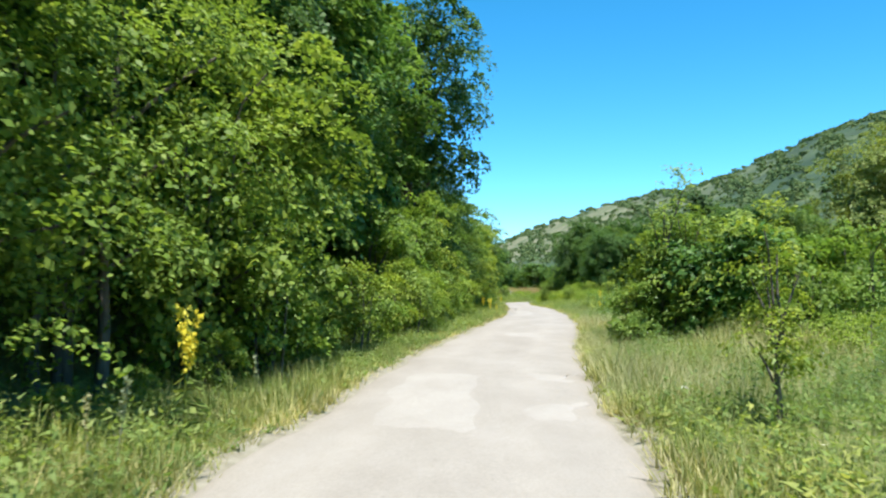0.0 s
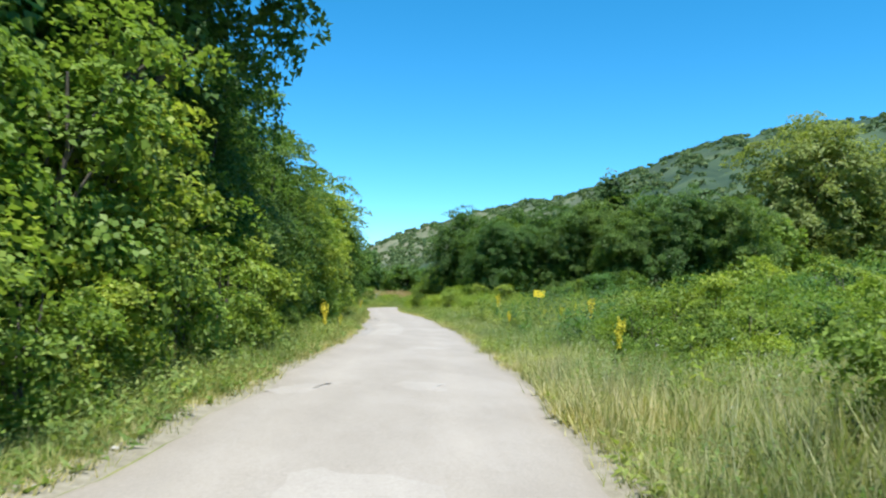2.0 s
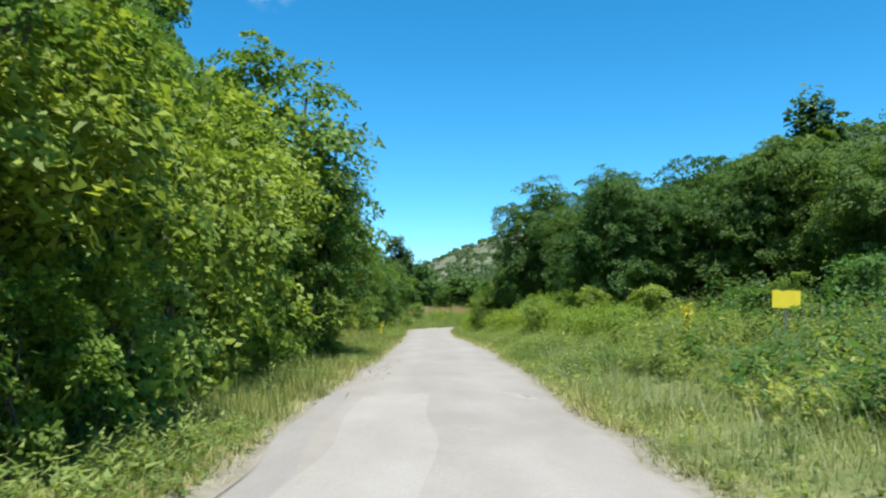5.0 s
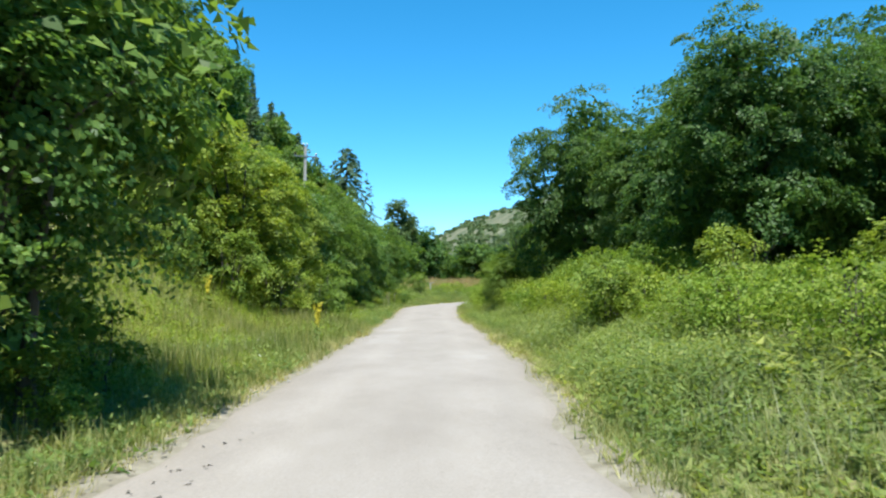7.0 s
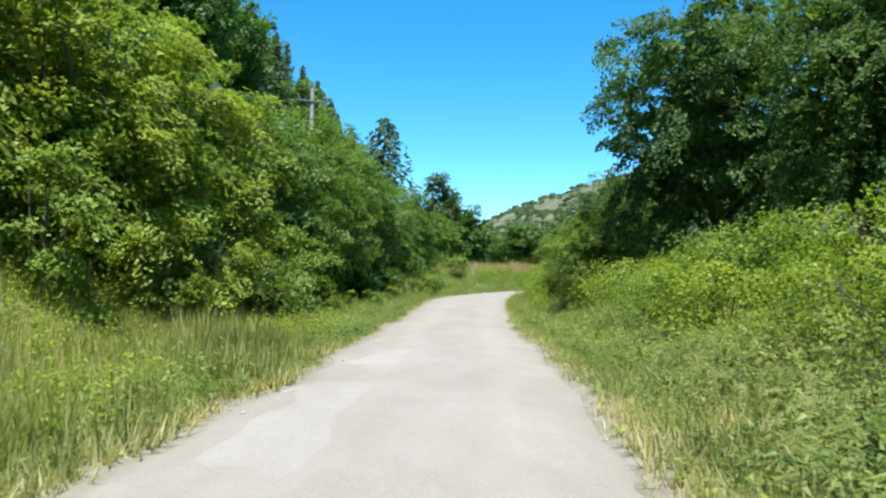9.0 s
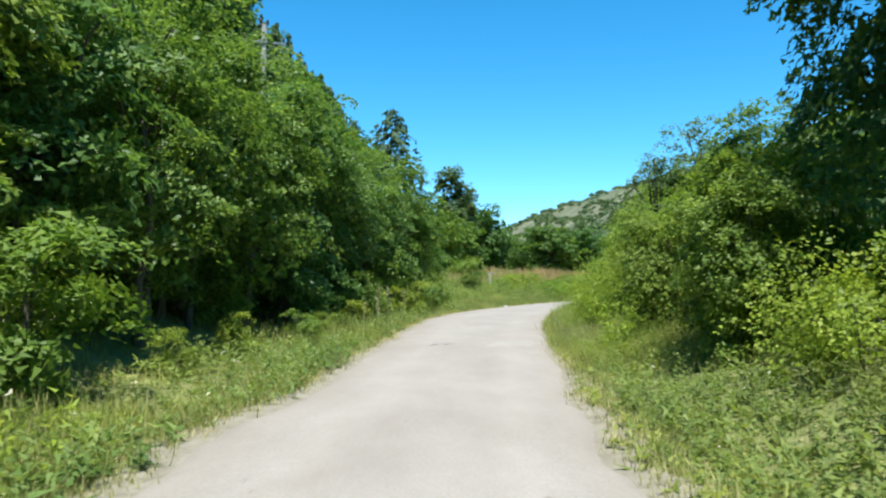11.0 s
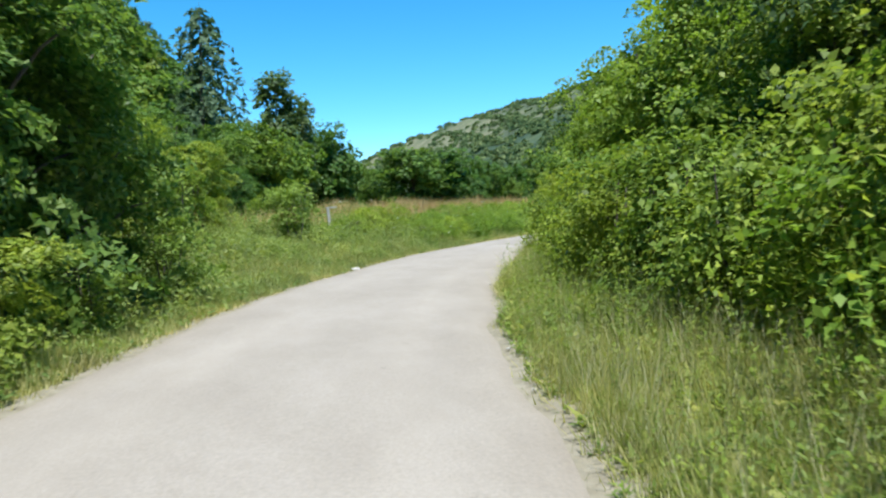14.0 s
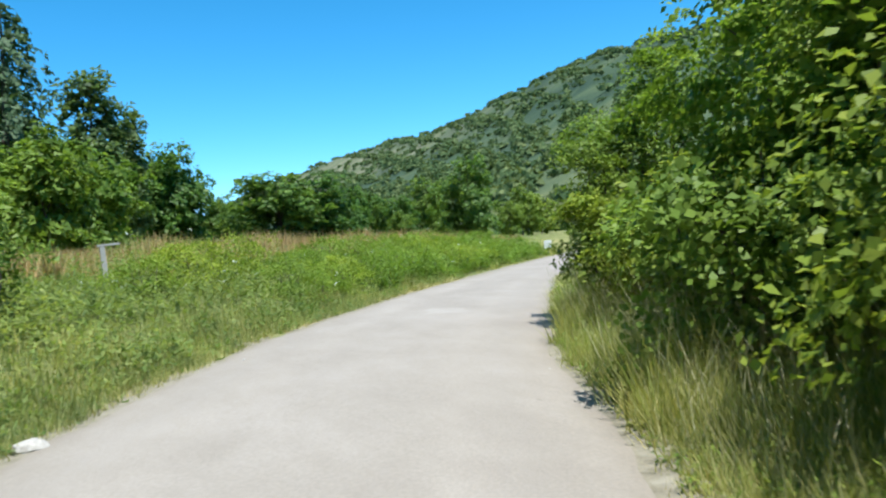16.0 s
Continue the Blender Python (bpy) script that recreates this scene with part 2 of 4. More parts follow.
# ---- the lie of the land ----
ROAD_Y = np.array([-60, -10, 0, 6, 11, 18, 26, 32, 39, 45, 51, 61, 66, 74, 85, 95, 104, 110, 117, 121, 125, 130, 135, 140, 146, 155, 166, 180, 200, 260], float)
ROAD_X = np.array([-5.9, -1.5, -0.75, -0.25, 0.2, 1.15, 2.6, 3.55, 4.6, 5.5, 6.25, 7.2, 7.65, 8.5, 9.5, 10.1, 10.72, 11.2, 12.0, 12.8, 13.9, 15.5, 17.6, 20.2, 24, 30.5, 38.5, 50, 72, 140], float)
_yy = np.arange(-60, 260, 0.5)
_k = np.exp(-0.5 * (np.arange(-8, 9) / 4.0) ** 2)
_pad = np.interp(np.arange(-64, 264, 0.5), ROAD_Y, ROAD_X)
_xx = np.convolve(_pad, _k / _k.sum(), "same")[8:-8]
_dx = np.gradient(_xx, _yy)
EYE_Y = np.array([p[1][1] for p in PATH])
EYE_Z = np.array([p[1][2] for p in PATH]) - 1.35


def road_x(y):
    y = np.asarray(y, float)
    return np.interp(y, _yy, _xx) + np.where(y > 259.5, (y - 259.5) * 1.1, 0) + np.where(y < -60, (y + 60) * 0.09, 0)


def road_k(y):
    return np.interp(y, _yy, _dx)


_fy = np.arange(-40, 215, 0.4)
_fr = np.random.default_rng(5)
_fray = [np.convolve(_fr.normal(0, 1, len(_fy) + 8), np.ones(3) / 3, "valid")[:len(_fy)] * 0.09 + np.convolve(_fr.normal(0, 1, len(_fy) + 40), np.ones(21) / 21, "valid")[:len(_fy)] * 0.25 for _ in range(2)]


def edge_left(y):
    """Half the road's width to the left of its middle, out to the frayed edge."""
    return np.interp(y, _fy, _fray[0]) + np.interp(y, [0, 15, 28, 37, 48, 60, 68, 73, 79, 90, 104, 108, 115, 121, 130, 137, 143, 150], [1.8, 1.6, 1.7, 1.8, 1.95, 1.92, 1.75, 1.92, 2.1, 2.05, 1.93, 1.97, 2.25, 2.35, 2.4, 2.5, 2.15, 1.95])


def edge_right(y):
    return np.interp(y, _fy, _fray[1]) + np.interp(y, [70, 76, 80, 85, 91, 98, 105, 109, 114, 120, 131, 139, 145, 150], [2.0, 1.95, 1.78, 1.7, 1.54, 1.46, 1.6, 1.9, 2.05, 2.17, 2.12, 2.3, 2.05, 1.95])


def road_z(y):
    y = np.asarray(y, float)
    out = 0
    for o in (-6, -3, 0, 3, 6):
        out = out + np.interp(y + o, np.r_[-30, EYE_Y, 160], np.r_[0, EYE_Z, 0]) / 5
    return out


def beside(y, off):
    """The place off metres to the right of the road's middle at y."""
    k = road_k(y)
    n = np.sqrt(1 + k * k)
    return road_x(y) + off / n, y - off * k / n


def offset_of(x, y):
    k = road_k(y)
    return (x - road_x(y)) / np.sqrt(1 + k * k)


def wobble(x, y):
    return (np.sin(x * 0.71 + 1.3 * np.sin(y * 0.37)) + np.sin(y * 0.83 + 1.1 * np.sin(x * 0.29))) * 0.5


RIDGE_AZ = [-180, -90, -30, -5, 2, 4.5, 6, 8.8, 12, 15, 17, 20, 23.8, 28.5, 32, 37, 45, 52, 70, 110, 180]
RIDGE_EL = [6, 8, 5, 2.0, 2.6, 3.8, 4.6, 5.6, 6.6, 7.2, 7.7, 8.1, 9.6, 11.3, 12.2, 12.7, 13.2, 13.5, 13.5, 9, 6]
BASE_AZ = [-180, -20, 0, 5, 10, 20, 35, 50, 90, 180]
BASE_R = [300, 500, 520, 460, 340, 200, 130, 105, 100, 300]
HILL_Y = [-60, 0, 40, 70, 85, 100, 122, 135, 150, 180, 210, 260, 400, 900]
HILL_X = [-12, -6, -2, 1.5, 4.5, 5.5, 7.5, 5, 3, 3, 6, 6, -20, 10]


def ground_z(x, y):
    x, y = np.asarray(x, float), np.asarray(y, float)
    s = offset_of(x, y)
    z = road_z(y) * np.exp(-(np.maximum(0, np.abs(s) - 3) / 20) ** 2)
    # wooded slope on the left
    d = np.maximum(0, np.interp(y, HILL_Y, HILL_X) - x)
    steep = np.interp(y, [60, 76, 92, 110, 130, 215, 260], [0.5, 0.66, 0.66, 0.8, 1.27, 1.4, 1.7])
    z = z + 150 * (1 - np.exp(-steep * np.maximum(0, d - 0.7 * (1 - np.exp(-d))) / 150)) * np.where(y > 400, np.exp(-np.maximum(0, y - 400) / 200), 1)
    # verge and bank on the right
    r = np.maximum(0, s - 2.5)
    amp = np.interp(y, [0, 20, 55, 66, 76, 84, 98, 108, 126, 140], [0.5, 0.7, 1.0, 1.1, 1.5, 1.8, 1.7, 0.9, 0.7, 0.3])
    run = np.interp(y, [0, 55, 66, 98, 108], [16, 16, 5, 5, 4])
    z = z + amp * (1 - np.exp(-r / run))
    # gentle rise of the flat field past the bend
    l = np.maximum(0, -s - 2.6)
    z = z + np.interp(y, [118, 135, 200], [0, 1, 1]) * 2.2 * (1 - np.exp(-l / 9))
    # mountain across the valley
    dx, dy = x - 10, y - 80
    az, rr = np.degrees(np.arctan2(dx, dy)), np.hypot(dx, dy) + 1e-6
    top_r = np.interp(az, [-180, 0, 5, 10, 20, 30, 50, 90, 180], [1400, 1700, 1700, 1600, 1250, 1050, 900, 800, 1400])
    base = np.interp(az, BASE_AZ, BASE_R)
    top = top_r * np.tan(np.radians(np.interp(az, RIDGE_AZ, RIDGE_EL)))
    f = np.clip((rr - base) / (top_r - base), 0, 1)
    rough = 1 + 0.05 * np.sin(az * 1.9 + rr * 0.011) * f * (1 - f) * 4
    z = z + top * np.where(rr > top_r, np.exp(-(rr - top_r) / 1500), f ** 1.08 * rough)
    flat = np.clip((np.abs(s) - 2.3) / 1.5, 0, 1)
    return z + 0.06 * wobble(x * 1.7, y * 1.7) * flat - 0.05 * np.exp(-((np.abs(s) - 2.7) / 0.5) ** 2)


def mesh_of(name, verts, quads=None, tris=None, mats=(), smooth=False, which=None):
    me = bpy.data.meshes.new(name)
    verts = np.asarray(verts, np.float32)
    nq, nt3 = (0 if quads is None else len(quads)), (0 if tris is None else len(tris))
    loops = np.concatenate([np.asarray(a, np.int32).ravel() for a in (quads, tris) if a is not None and len(a)])
    me.vertices.add(len(verts))
    me.vertices.foreach_set("co", verts.ravel())
    me.loops.add(len(loops))
    me.loops.foreach_set("vertex_index", loops)
    me.polygons.add(nq + nt3)
    me.polygons.foreach_set("loop_start", np.r_[np.arange(nq) * 4, nq * 4 + np.arange(nt3) * 3].astype(np.int32))
    if smooth:
        me.polygons.foreach_set("use_smooth", np.ones(nq + nt3, bool))
    for m in mats:
        me.materials.append(m)
    if which is not None:
        me.polygons.foreach_set("material_index", np.asarray(which, np.int32))
    me.update(calc_edges=True)
    me.validate()
    return me


def grid_quads(nx, ny):
    i, j = np.meshgrid(np.arange(nx - 1), np.arange(ny - 1), indexing="ij")
    a = (i * ny + j).ravel()
    return np.stack([a, a + ny, a + ny + 1, a + 1], 1)


def spread(lo, hi, step, far, growth):
    mid = np.arange(lo, hi + 1e-6, step)
    out, d, p = [], step, hi
    while p < far:
        d *= growth
        p += d
        out.append(p)
    back, d, p = [], step, lo
    while p > -far:
        d *= growth
        p -= d
        back.append(p)
    return np.r_[back[::-1], mid, out]


gx, gy = spread(-12, 34, 0.5, 4300, 1.085), spread(-8, 175, 1.5, 4300, 1.085)
GX, GY = np.meshgrid(gx, gy, indexing="ij")
GZ = ground_z(GX, GY)
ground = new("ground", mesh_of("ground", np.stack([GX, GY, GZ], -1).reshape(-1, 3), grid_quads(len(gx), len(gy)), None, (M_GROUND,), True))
tagged(ground, "grassy valley floor rising to a scrub-covered mountainside", "ground", kind="structure")

# road: a thin crowned slab with frayed edges
ry = _fy
cols = np.linspace(-1, 1, 13)
RV = []
for c in cols:
    half = edge_left(ry) if c < 0 else edge_right(ry)
    x, y = beside(ry, c * half)
    z = road_z(ry) + 0.055 - 0.035 * c * c - (0.05 if abs(c) > 0.99 else 0)
    RV.append(np.stack([x, y, z], -1))
road = new("road", mesh_of("road", np.stack(RV).reshape(-1, 3), grid_quads(len(cols), len(ry)), None, (M_ROAD,), True))
wear = road.data.attributes.new("across", "FLOAT", "POINT")
wear.data.foreach_set("value", np.repeat(np.abs(cols), len(ry)).astype(np.float32))
# dusty shoulder of trodden soil and grit along both edges
for side, half in ((-1, edge_left), (1, edge_right)):
    SV = []
    rag = np.interp(ry, np.arange(-40, 216, 0.8), np.random.default_rng(8 + side).uniform(0.12, 0.5, 320))
    for f in (0.0, 0.4, 0.8, 1.0):
        o = half(ry) - 0.2 + f * (0.2 + rag)
        x, y = beside(ry, side * o)
        z = np.where(f == 0, road_z(ry) - 0.006, ground_z(x, y) + 0.022 - 0.03 * (f == 1.0))
        SV.append(np.stack([x, y, z], -1))
    if side < 0:
        SV = SV[::-1]
    shoulder = new("shoulder_left" if side < 0 else "shoulder_right", mesh_of("shoulder", np.stack(SV).reshape(-1, 3), grid_quads(4, len(ry)), None, (M_DUST,), True))
    tagged(shoulder, "dusty tan soil and grit along the road's edge", "road shoulder", kind="structure")
tagged(road, "pale sun-bleached single-lane asphalt road with frayed edges", "road", kind="structure")


def part(name, me, parent, label=""):
    ob = new(name, me)
    ob.parent = parent
    if label:
        ob["label"] = label
    return ob


# ---- plants: builders ----
def unit(v):
    return v / np.maximum(1e-9, np.linalg.norm(v, axis=-1, keepdims=True))


def leaf_cards(c, nrm, length, ratio, rng, fold=0.12):
    """One small pointed leaf at every place c, facing along nrm."""
    n = len(c)
    t = unit(np.cross(nrm, unit(rng.normal(size=(n, 3)))))
    b = np.cross(nrm, t)
    L = (np.broadcast_to(length, (n,)) * rng.uniform(0.7, 1.3, n))[:, None]
    W = L * ratio
    v = np.stack([c - t * L * 0.42 + b * W * 0.62, c + t * L * 0.72 - nrm * L * fold, c - t * L * 0.36 - b * W * 0.62], 1)
    return v.reshape(-1, 3), np.arange(3 * n).reshape(-1, 3)


def leaf_kites(c, nrm, length, ratio, rng, fold=0.1):
    """One four-sided leaf, folded along its midrib, at every place c."""
    n = len(c)
    t = unit(np.cross(nrm, unit(rng.normal(size=(n, 3)))))
    b = np.cross(nrm, t)
    L = (np.broadcast_to(length, (n,)) * rng.uniform(0.65, 1.3, n))[:, None]
    W = L * ratio * 0.5
    v = np.stack([c - t * L * 0.5, c - t * L * 0.06 + b * W + nrm * L * fold, c + t * L * 0.5 - nrm * L * fold, c - t * L * 0.06 - b * W + nrm * L * fold], 1)
    return v.reshape(-1, 3), np.arange(4 * n).reshape(-1, 4)


def sprays(centres, out_dir, n_leaf, radius, rng, droop=0.35, flat=0.25, lift=0.8):
    """Leaf places and facings on layered, drooping sprays round the given centres."""
    m = len(centres)
    nrm = unit(out_dir * 0.45 + np.array([0, 0, lift]) + rng.normal(0, 0.28, (m, 3)))
    t = unit(np.cross(nrm, unit(rng.normal(size=(m, 3)))))
    b = np.cross(nrm, t)
    R = np.broadcast_to(radius, (m,)) * rng.uniform(0.6, 1.25, m)
    a, q = rng.uniform(0, 2 * np.pi, (m, n_leaf)), np.sqrt(rng.uniform(0, 1, (m, n_leaf)))
    r = q * R[:, None]
    p = centres[:, None] + t[:, None] * (np.cos(a) * r)[..., None] + b[:, None] * (np.sin(a) * r * 0.75)[..., None]
    p = p + nrm[:, None] * (rng.normal(0, 1, (m, n_leaf)) * flat * R[:, None] * 0.6)[..., None]
    p[..., 2] -= droop * q ** 2 * R[:, None]
    ln = unit(nrm[:, None] + rng.normal(0, 0.42, (m, n_leaf, 3)) + out_dir[:, None] * 0.25)
    return p.reshape(-1, 3), ln.reshape(-1, 3)


def tube(path, radii, sides=5):
    path, radii = np.asarray(path, float), np.asarray(radii, float)
    d = unit(np.gradient(path, axis=0))
    side = unit(np.cross(d, np.array([0.31, 0.95, 0.05])))
    up = np.cross(d, side)
    a = np.linspace(0, 2 * np.pi, sides, endpoint=False)
    v = path[:, None] + radii[:, None, None] * (np.cos(a)[None, :, None] * side[:, None] + np.sin(a)[None, :, None] * up[:, None])
    q = []
    for i in range(len(path) - 1):
        for j in range(sides):
            q.append((i * sides + j, i * sides + (j + 1) % sides, (i + 1) * sides + (j + 1) % sides, (i + 1) * sides + j))
    return v.reshape(-1, 3), np.array(q)


def join(pieces):
    vs, qs, n = [], [], 0
    for v, q in pieces:
        vs.append(v)
        qs.append(q + n)
        n += len(v)
    return np.concatenate(vs), np.concatenate(qs)


def limb(a, b, r0, r1, rng, sag=0.15, steps=4):
    s = np.linspace(0, 1, steps)[:, None]
    p = np.asarray(a) * (1 - s) + np.asarray(b) * s + rng.normal(0, 0.02, (steps, 3)) * np.sin(np.pi * s) * np.linalg.norm(np.subtract(b, a))
    p[:, 2] += sag * np.sin(np.pi * s[:, 0]) * np.linalg.norm(np.subtract(b, a))
    return tube(p, r0 + (r1 - r0) * s[:, 0])


def broadleaf(name, seed, height, radius, base, n_spray, per, leaf, mat, lobes=9, spray_r=0.7, stems=1, squash=1.0, ratio=0.62, inner=0.2, label="", category="tree", droop=0.35, taper=0.0, fine=False, flat=0.25, split=False, heart=110):
    rng = np.random.default_rng(seed)
    root = new(name)
    root.empty_display_size = 0.3
    tagged(root, label, category, "trees and bushes along the road")
    mid, half = (height + base) / 2, (height - base) / 2
    # lobes of the crown
    la = np.arange(lobes) * 2.4 + rng.uniform(0, 1, lobes)
    lz = np.linspace(-0.75, 0.72, lobes) + rng.normal(0, 0.08, lobes)
    lr = radius * 0.52 * np.sqrt(np.maximum(0.05, 1 - lz ** 2 * 0.8)) * rng.uniform(0.7, 1.25, lobes)
    cen = np.stack([np.cos(la) * lr, np.sin(la) * lr * squash, mid + lz * half], 1)
    siz = np.stack([radius * rng.uniform(0.42, 0.62, lobes), radius * rng.uniform(0.42, 0.62, lobes) * squash, half * rng.uniform(0.26, 0.4, lobes)], 1)
    thin = (1 - taper * np.maximum(0, lz + 0.3))[:, None]
    siz = siz * np.concatenate([thin, thin, np.ones_like(thin)], 1)
    cen[:, :2] = cen[:, :2] * thin
    k = rng.integers(0, lobes, n_spray)
    d = unit(rng.normal(size=(n_spray, 3)) + np.array([0, 0, 0.25]))
    reach = np.where(rng.uniform(size=n_spray) < inner, rng.uniform(0.2, 0.7, n_spray), rng.uniform(0.8, 1.12, n_spray))
    c = cen[k] + d * siz[k] * reach[:, None]
    c[:, 2] = np.maximum(c[:, 2], base * 0.6 + 0.15)
    out = unit(c - np.array([0, 0, mid]))
    p, n = sprays(c, out, per, spray_r, rng, droop, flat)
    p[:, 2] = np.maximum(p[:, 2], 0.03)
    # the heart of each lobe is filled with larger, older leaves
    m = heart * lobes
    hk, hd = np.repeat(np.arange(lobes), heart), unit(rng.normal(size=(m, 3)))
    hp = cen[hk] + hd * siz[hk] * rng.uniform(0.1, 0.78, (m, 1))
    hp[:, 2] = np.maximum(hp[:, 2], base * 0.6 + 0.1)
    old = leaf * 1.3 if fine else max(leaf * 1.2, radius * 0.06)
    size = np.r_[np.full(len(p), leaf), np.full(m, old)]
    lv, lq = (leaf_kites if fine else leaf_cards)(np.r_[p, hp], np.r_[n, unit(hd + rng.normal(0, 0.5, (m, 3)))], size, ratio, rng)
    # trunk with limbs to the lobes
    wood = []
    for sidx in range(stems):
        ang = sidx * 2.1 + rng.uniform(0, 1)
        foot = np.array([math.cos(ang), math.sin(ang), 0]) * (0.15 * radius if stems > 1 else 0)
        head = np.array([math.cos(ang), math.sin(ang), 0]) * (0.3 * radius if stems > 1 else 0.05) + np.array([0, 0, height * 0.8])
        wood.append(limb(foot - np.array([0, 0, 0.25]), head, 0.014 * height + 0.006, 0.004 * height, rng, 0.0, 6))
    for i in range(lobes):
        wood.append(limb((0, 0, max(base * 0.7, cen[i, 2] * 0.5)), cen[i] * np.array([1.25, 1.25, 1]), 0.007 * height, 0.0025 * height, rng))
    if split:
        for i, (tv, tq) in enumerate(wood):
            part("stem" if i < stems else "limb", mesh_of(name + "_wood", tv, tq, None, (M_BARK,), True), root)
    else:
        tv, tq = join(wood)
        part("trunk", mesh_of(name + "_trunk", tv, tq, None, (M_BARK,), True), root)
    part("crown", mesh_of(name + "_crown", lv, lq if fine else None, None if fine else lq, (mat,)), root)
    return root


def conifer(name, seed, height, radius, levels, per, leaf, label, power=0.85):
    rng = np.random.default_rng(seed)
    root = new(name)
    tagged(root, label, "tree", "trees and bushes along the road")
    cs, ds = [], []
    for i in range(levels):
        f = (i + 0.3) / levels
        z = height * (0.06 + 0.93 * f)
        ln = radius * (1 - f) ** power + 0.12
        m = max(4, int(11 * (1 - f) + 4))
        for j in range(m):
            a = 2 * np.pi * (j + rng.uniform(-0.3, 0.3)) / m + i
            for q in np.arange(0.25, 1.01, max(0.16, 0.5 / max(ln, 0.3))):
                w = ln * q * rng.uniform(0.85, 1.15)
                cs.append((math.cos(a) * w, math.sin(a) * w, z - 0.32 * w * q + rng.normal(0, 0.08)))
                ds.append((math.cos(a), math.sin(a), -0.1))
    p, n = sprays(np.array(cs), unit(np.array(ds)), per, 0.5, rng, 0.5, 0.3, 0.7)
    lv, lq = leaf_cards(p, n, leaf, 0.42, rng)
    tv, tq = tube([(0, 0, -0.3), (0.03, 0, height * 0.3), (0, 0.04, height * 0.7), (0, 0, height)], [0.022 * height, 0.017 * height, 0.009 * height, 0.01])
    part("trunk", mesh_of(name + "_trunk", tv, tq, None, (M_BARK,), True), root)
    part("crown", mesh_of(name + "_crown", lv, None, lq, (M_FIR,)), root)
    return root


PROTOS = {}
planted = set()


def plant(kind, x, y, size=1.0, turn=None, tall=1.0, sink=0.05):
    """Sets one plant of that kind on the ground; size scales it."""
    pool = PROTOS[kind]
    proto = pool[plant.n % len(pool)]
    plant.n += 1
    if turn is None:
        turn = plant.n * 137.5 % 360
    lean = 3 * math.sin(plant.n * 1.7)
    m = pose(float(x), float(y), float(ground_z(x, y)) - sink, lean, -lean * 0.6, turn) @ Matrix.Diagonal((size, size, size * tall, 1))
    if proto.name in planted:
        return copy_thing_scaled(proto, m)
    planted.add(proto.name)
    proto.matrix_basis = m
    return proto


plant.n = 0


def copy_thing_scaled(ob, m):
    """copy_thing() for a pose that carries its own scale."""
    s = ob.scale
    return copy_thing(ob, m @ Matrix.Diagonal((1 / s[0], 1 / s[1], 1 / s[2], 1)))


PROTOS["over"] = [broadleaf("overhanging_hazel", 21 + i, 6.7, 2.7, 0.7, 190, 120, 0.088, M_SHRUB, 12, 0.68, 4, inner=0.12, flat=0.12, fine=True, split=True, heart=300, label="hazel tree with leafy sprays overhanging a dark understorey", droop=0.55) for i in range(3)]
PROTOS["hazel"] = [broadleaf("hazel_tree", 11 + i, 6.4, 2.5, 0.3, 190, 92, 0.12, M_SHRUB, 11, 0.58, 3, flat=0.16, heart=150, label="dense green hazel tree with layered leafy sprays beside the road") for i in range(4)]
PROTOS["pale"] = [broadleaf("pale_hazel_tree", 26 + i, 6.2, 2.5, 0.15, 150, 54, 0.152, M_SHRUB, 12, 0.6, 3, flat=0.22, ratio=0.7, fine=True, split=True, label="light yellow-green bushy tree at the top of the bank") for i in range(3)]
PROTOS["tall"] = [broadleaf("broadleaf_tree", 31 + i, 10.5, 3.8, 1.6, 420, 72, 0.2, M_OAK, 13, 0.66, 1, flat=0.4, label="tall dark green broadleaf tree with a dense crown") for i in range(3)]
PROTOS["dark"] = [broadleaf("dark_tree", 35, 7.8, 2.6, 0.6, 190, 98, 0.135, M_OAK, 12, 0.66, 2, flat=0.14, split=True, label="dense dark green tree at the edge of the road")]
# like dark_tree, with a darker leaf colour standing in for shade
PROTOS["shade"] = [broadleaf("shady_tree", 36, 7.8, 2.7, 0.9, 220, 104, 0.115, M_CROWN, 12, 0.64, 2, flat=0.14, fine=True, split=True, heart=260, droop=0.5, label="dense tree, its green darkened to stand for shade, beside a hollow")]
PROTOS["canopy"] = [broadleaf("spreading_tree", 38 + i, 7.4, 3.0, 1.9, 240, 92, 0.115, M_OAK, 12, 0.62, 2, flat=0.12, fine=True, split=True, heart=320, droop=0.6, label="broad-leaved tree overhanging a deep shaded hollow") for i in range(2)]
PROTOS["big"] = [broadleaf("overhanging_tree", 37, 16, 4.0, 6.4, 320, 130, 0.16, M_CROWN, 14, 0.9, 1, label="very tall dark tree leaning over the road", droop=0.6)]
PROTOS["crown"] = [broadleaf("roadside_tree", 41 + i, 10.0, 4.6, 1.3, 520, 120, 0.135, M_CROWN, 15, 0.74, 1, flat=0.2, heart=220, label="large rounded dark green tree on the grassy bank") for i in range(3)]
PROTOS["shrub"] = [broadleaf("shrub", 51 + i, 2.3, 1.25, 0.05, 56, 62, 0.098, M_SHRUB, 6, 0.4, 3, ratio=0.5, label="leafy green shrub on the road verge", category="bush") for i in range(4)]
PROTOS["edge"] = [broadleaf("roadside_shrub", 55 + i, 2.3, 1.25, 0.05, 56, 60, 0.092, M_SHRUB, 6, 0.4, 3, ratio=0.7, fine=True, label="leafy green shrub crowding the road edge", category="bush") for i in range(3)]
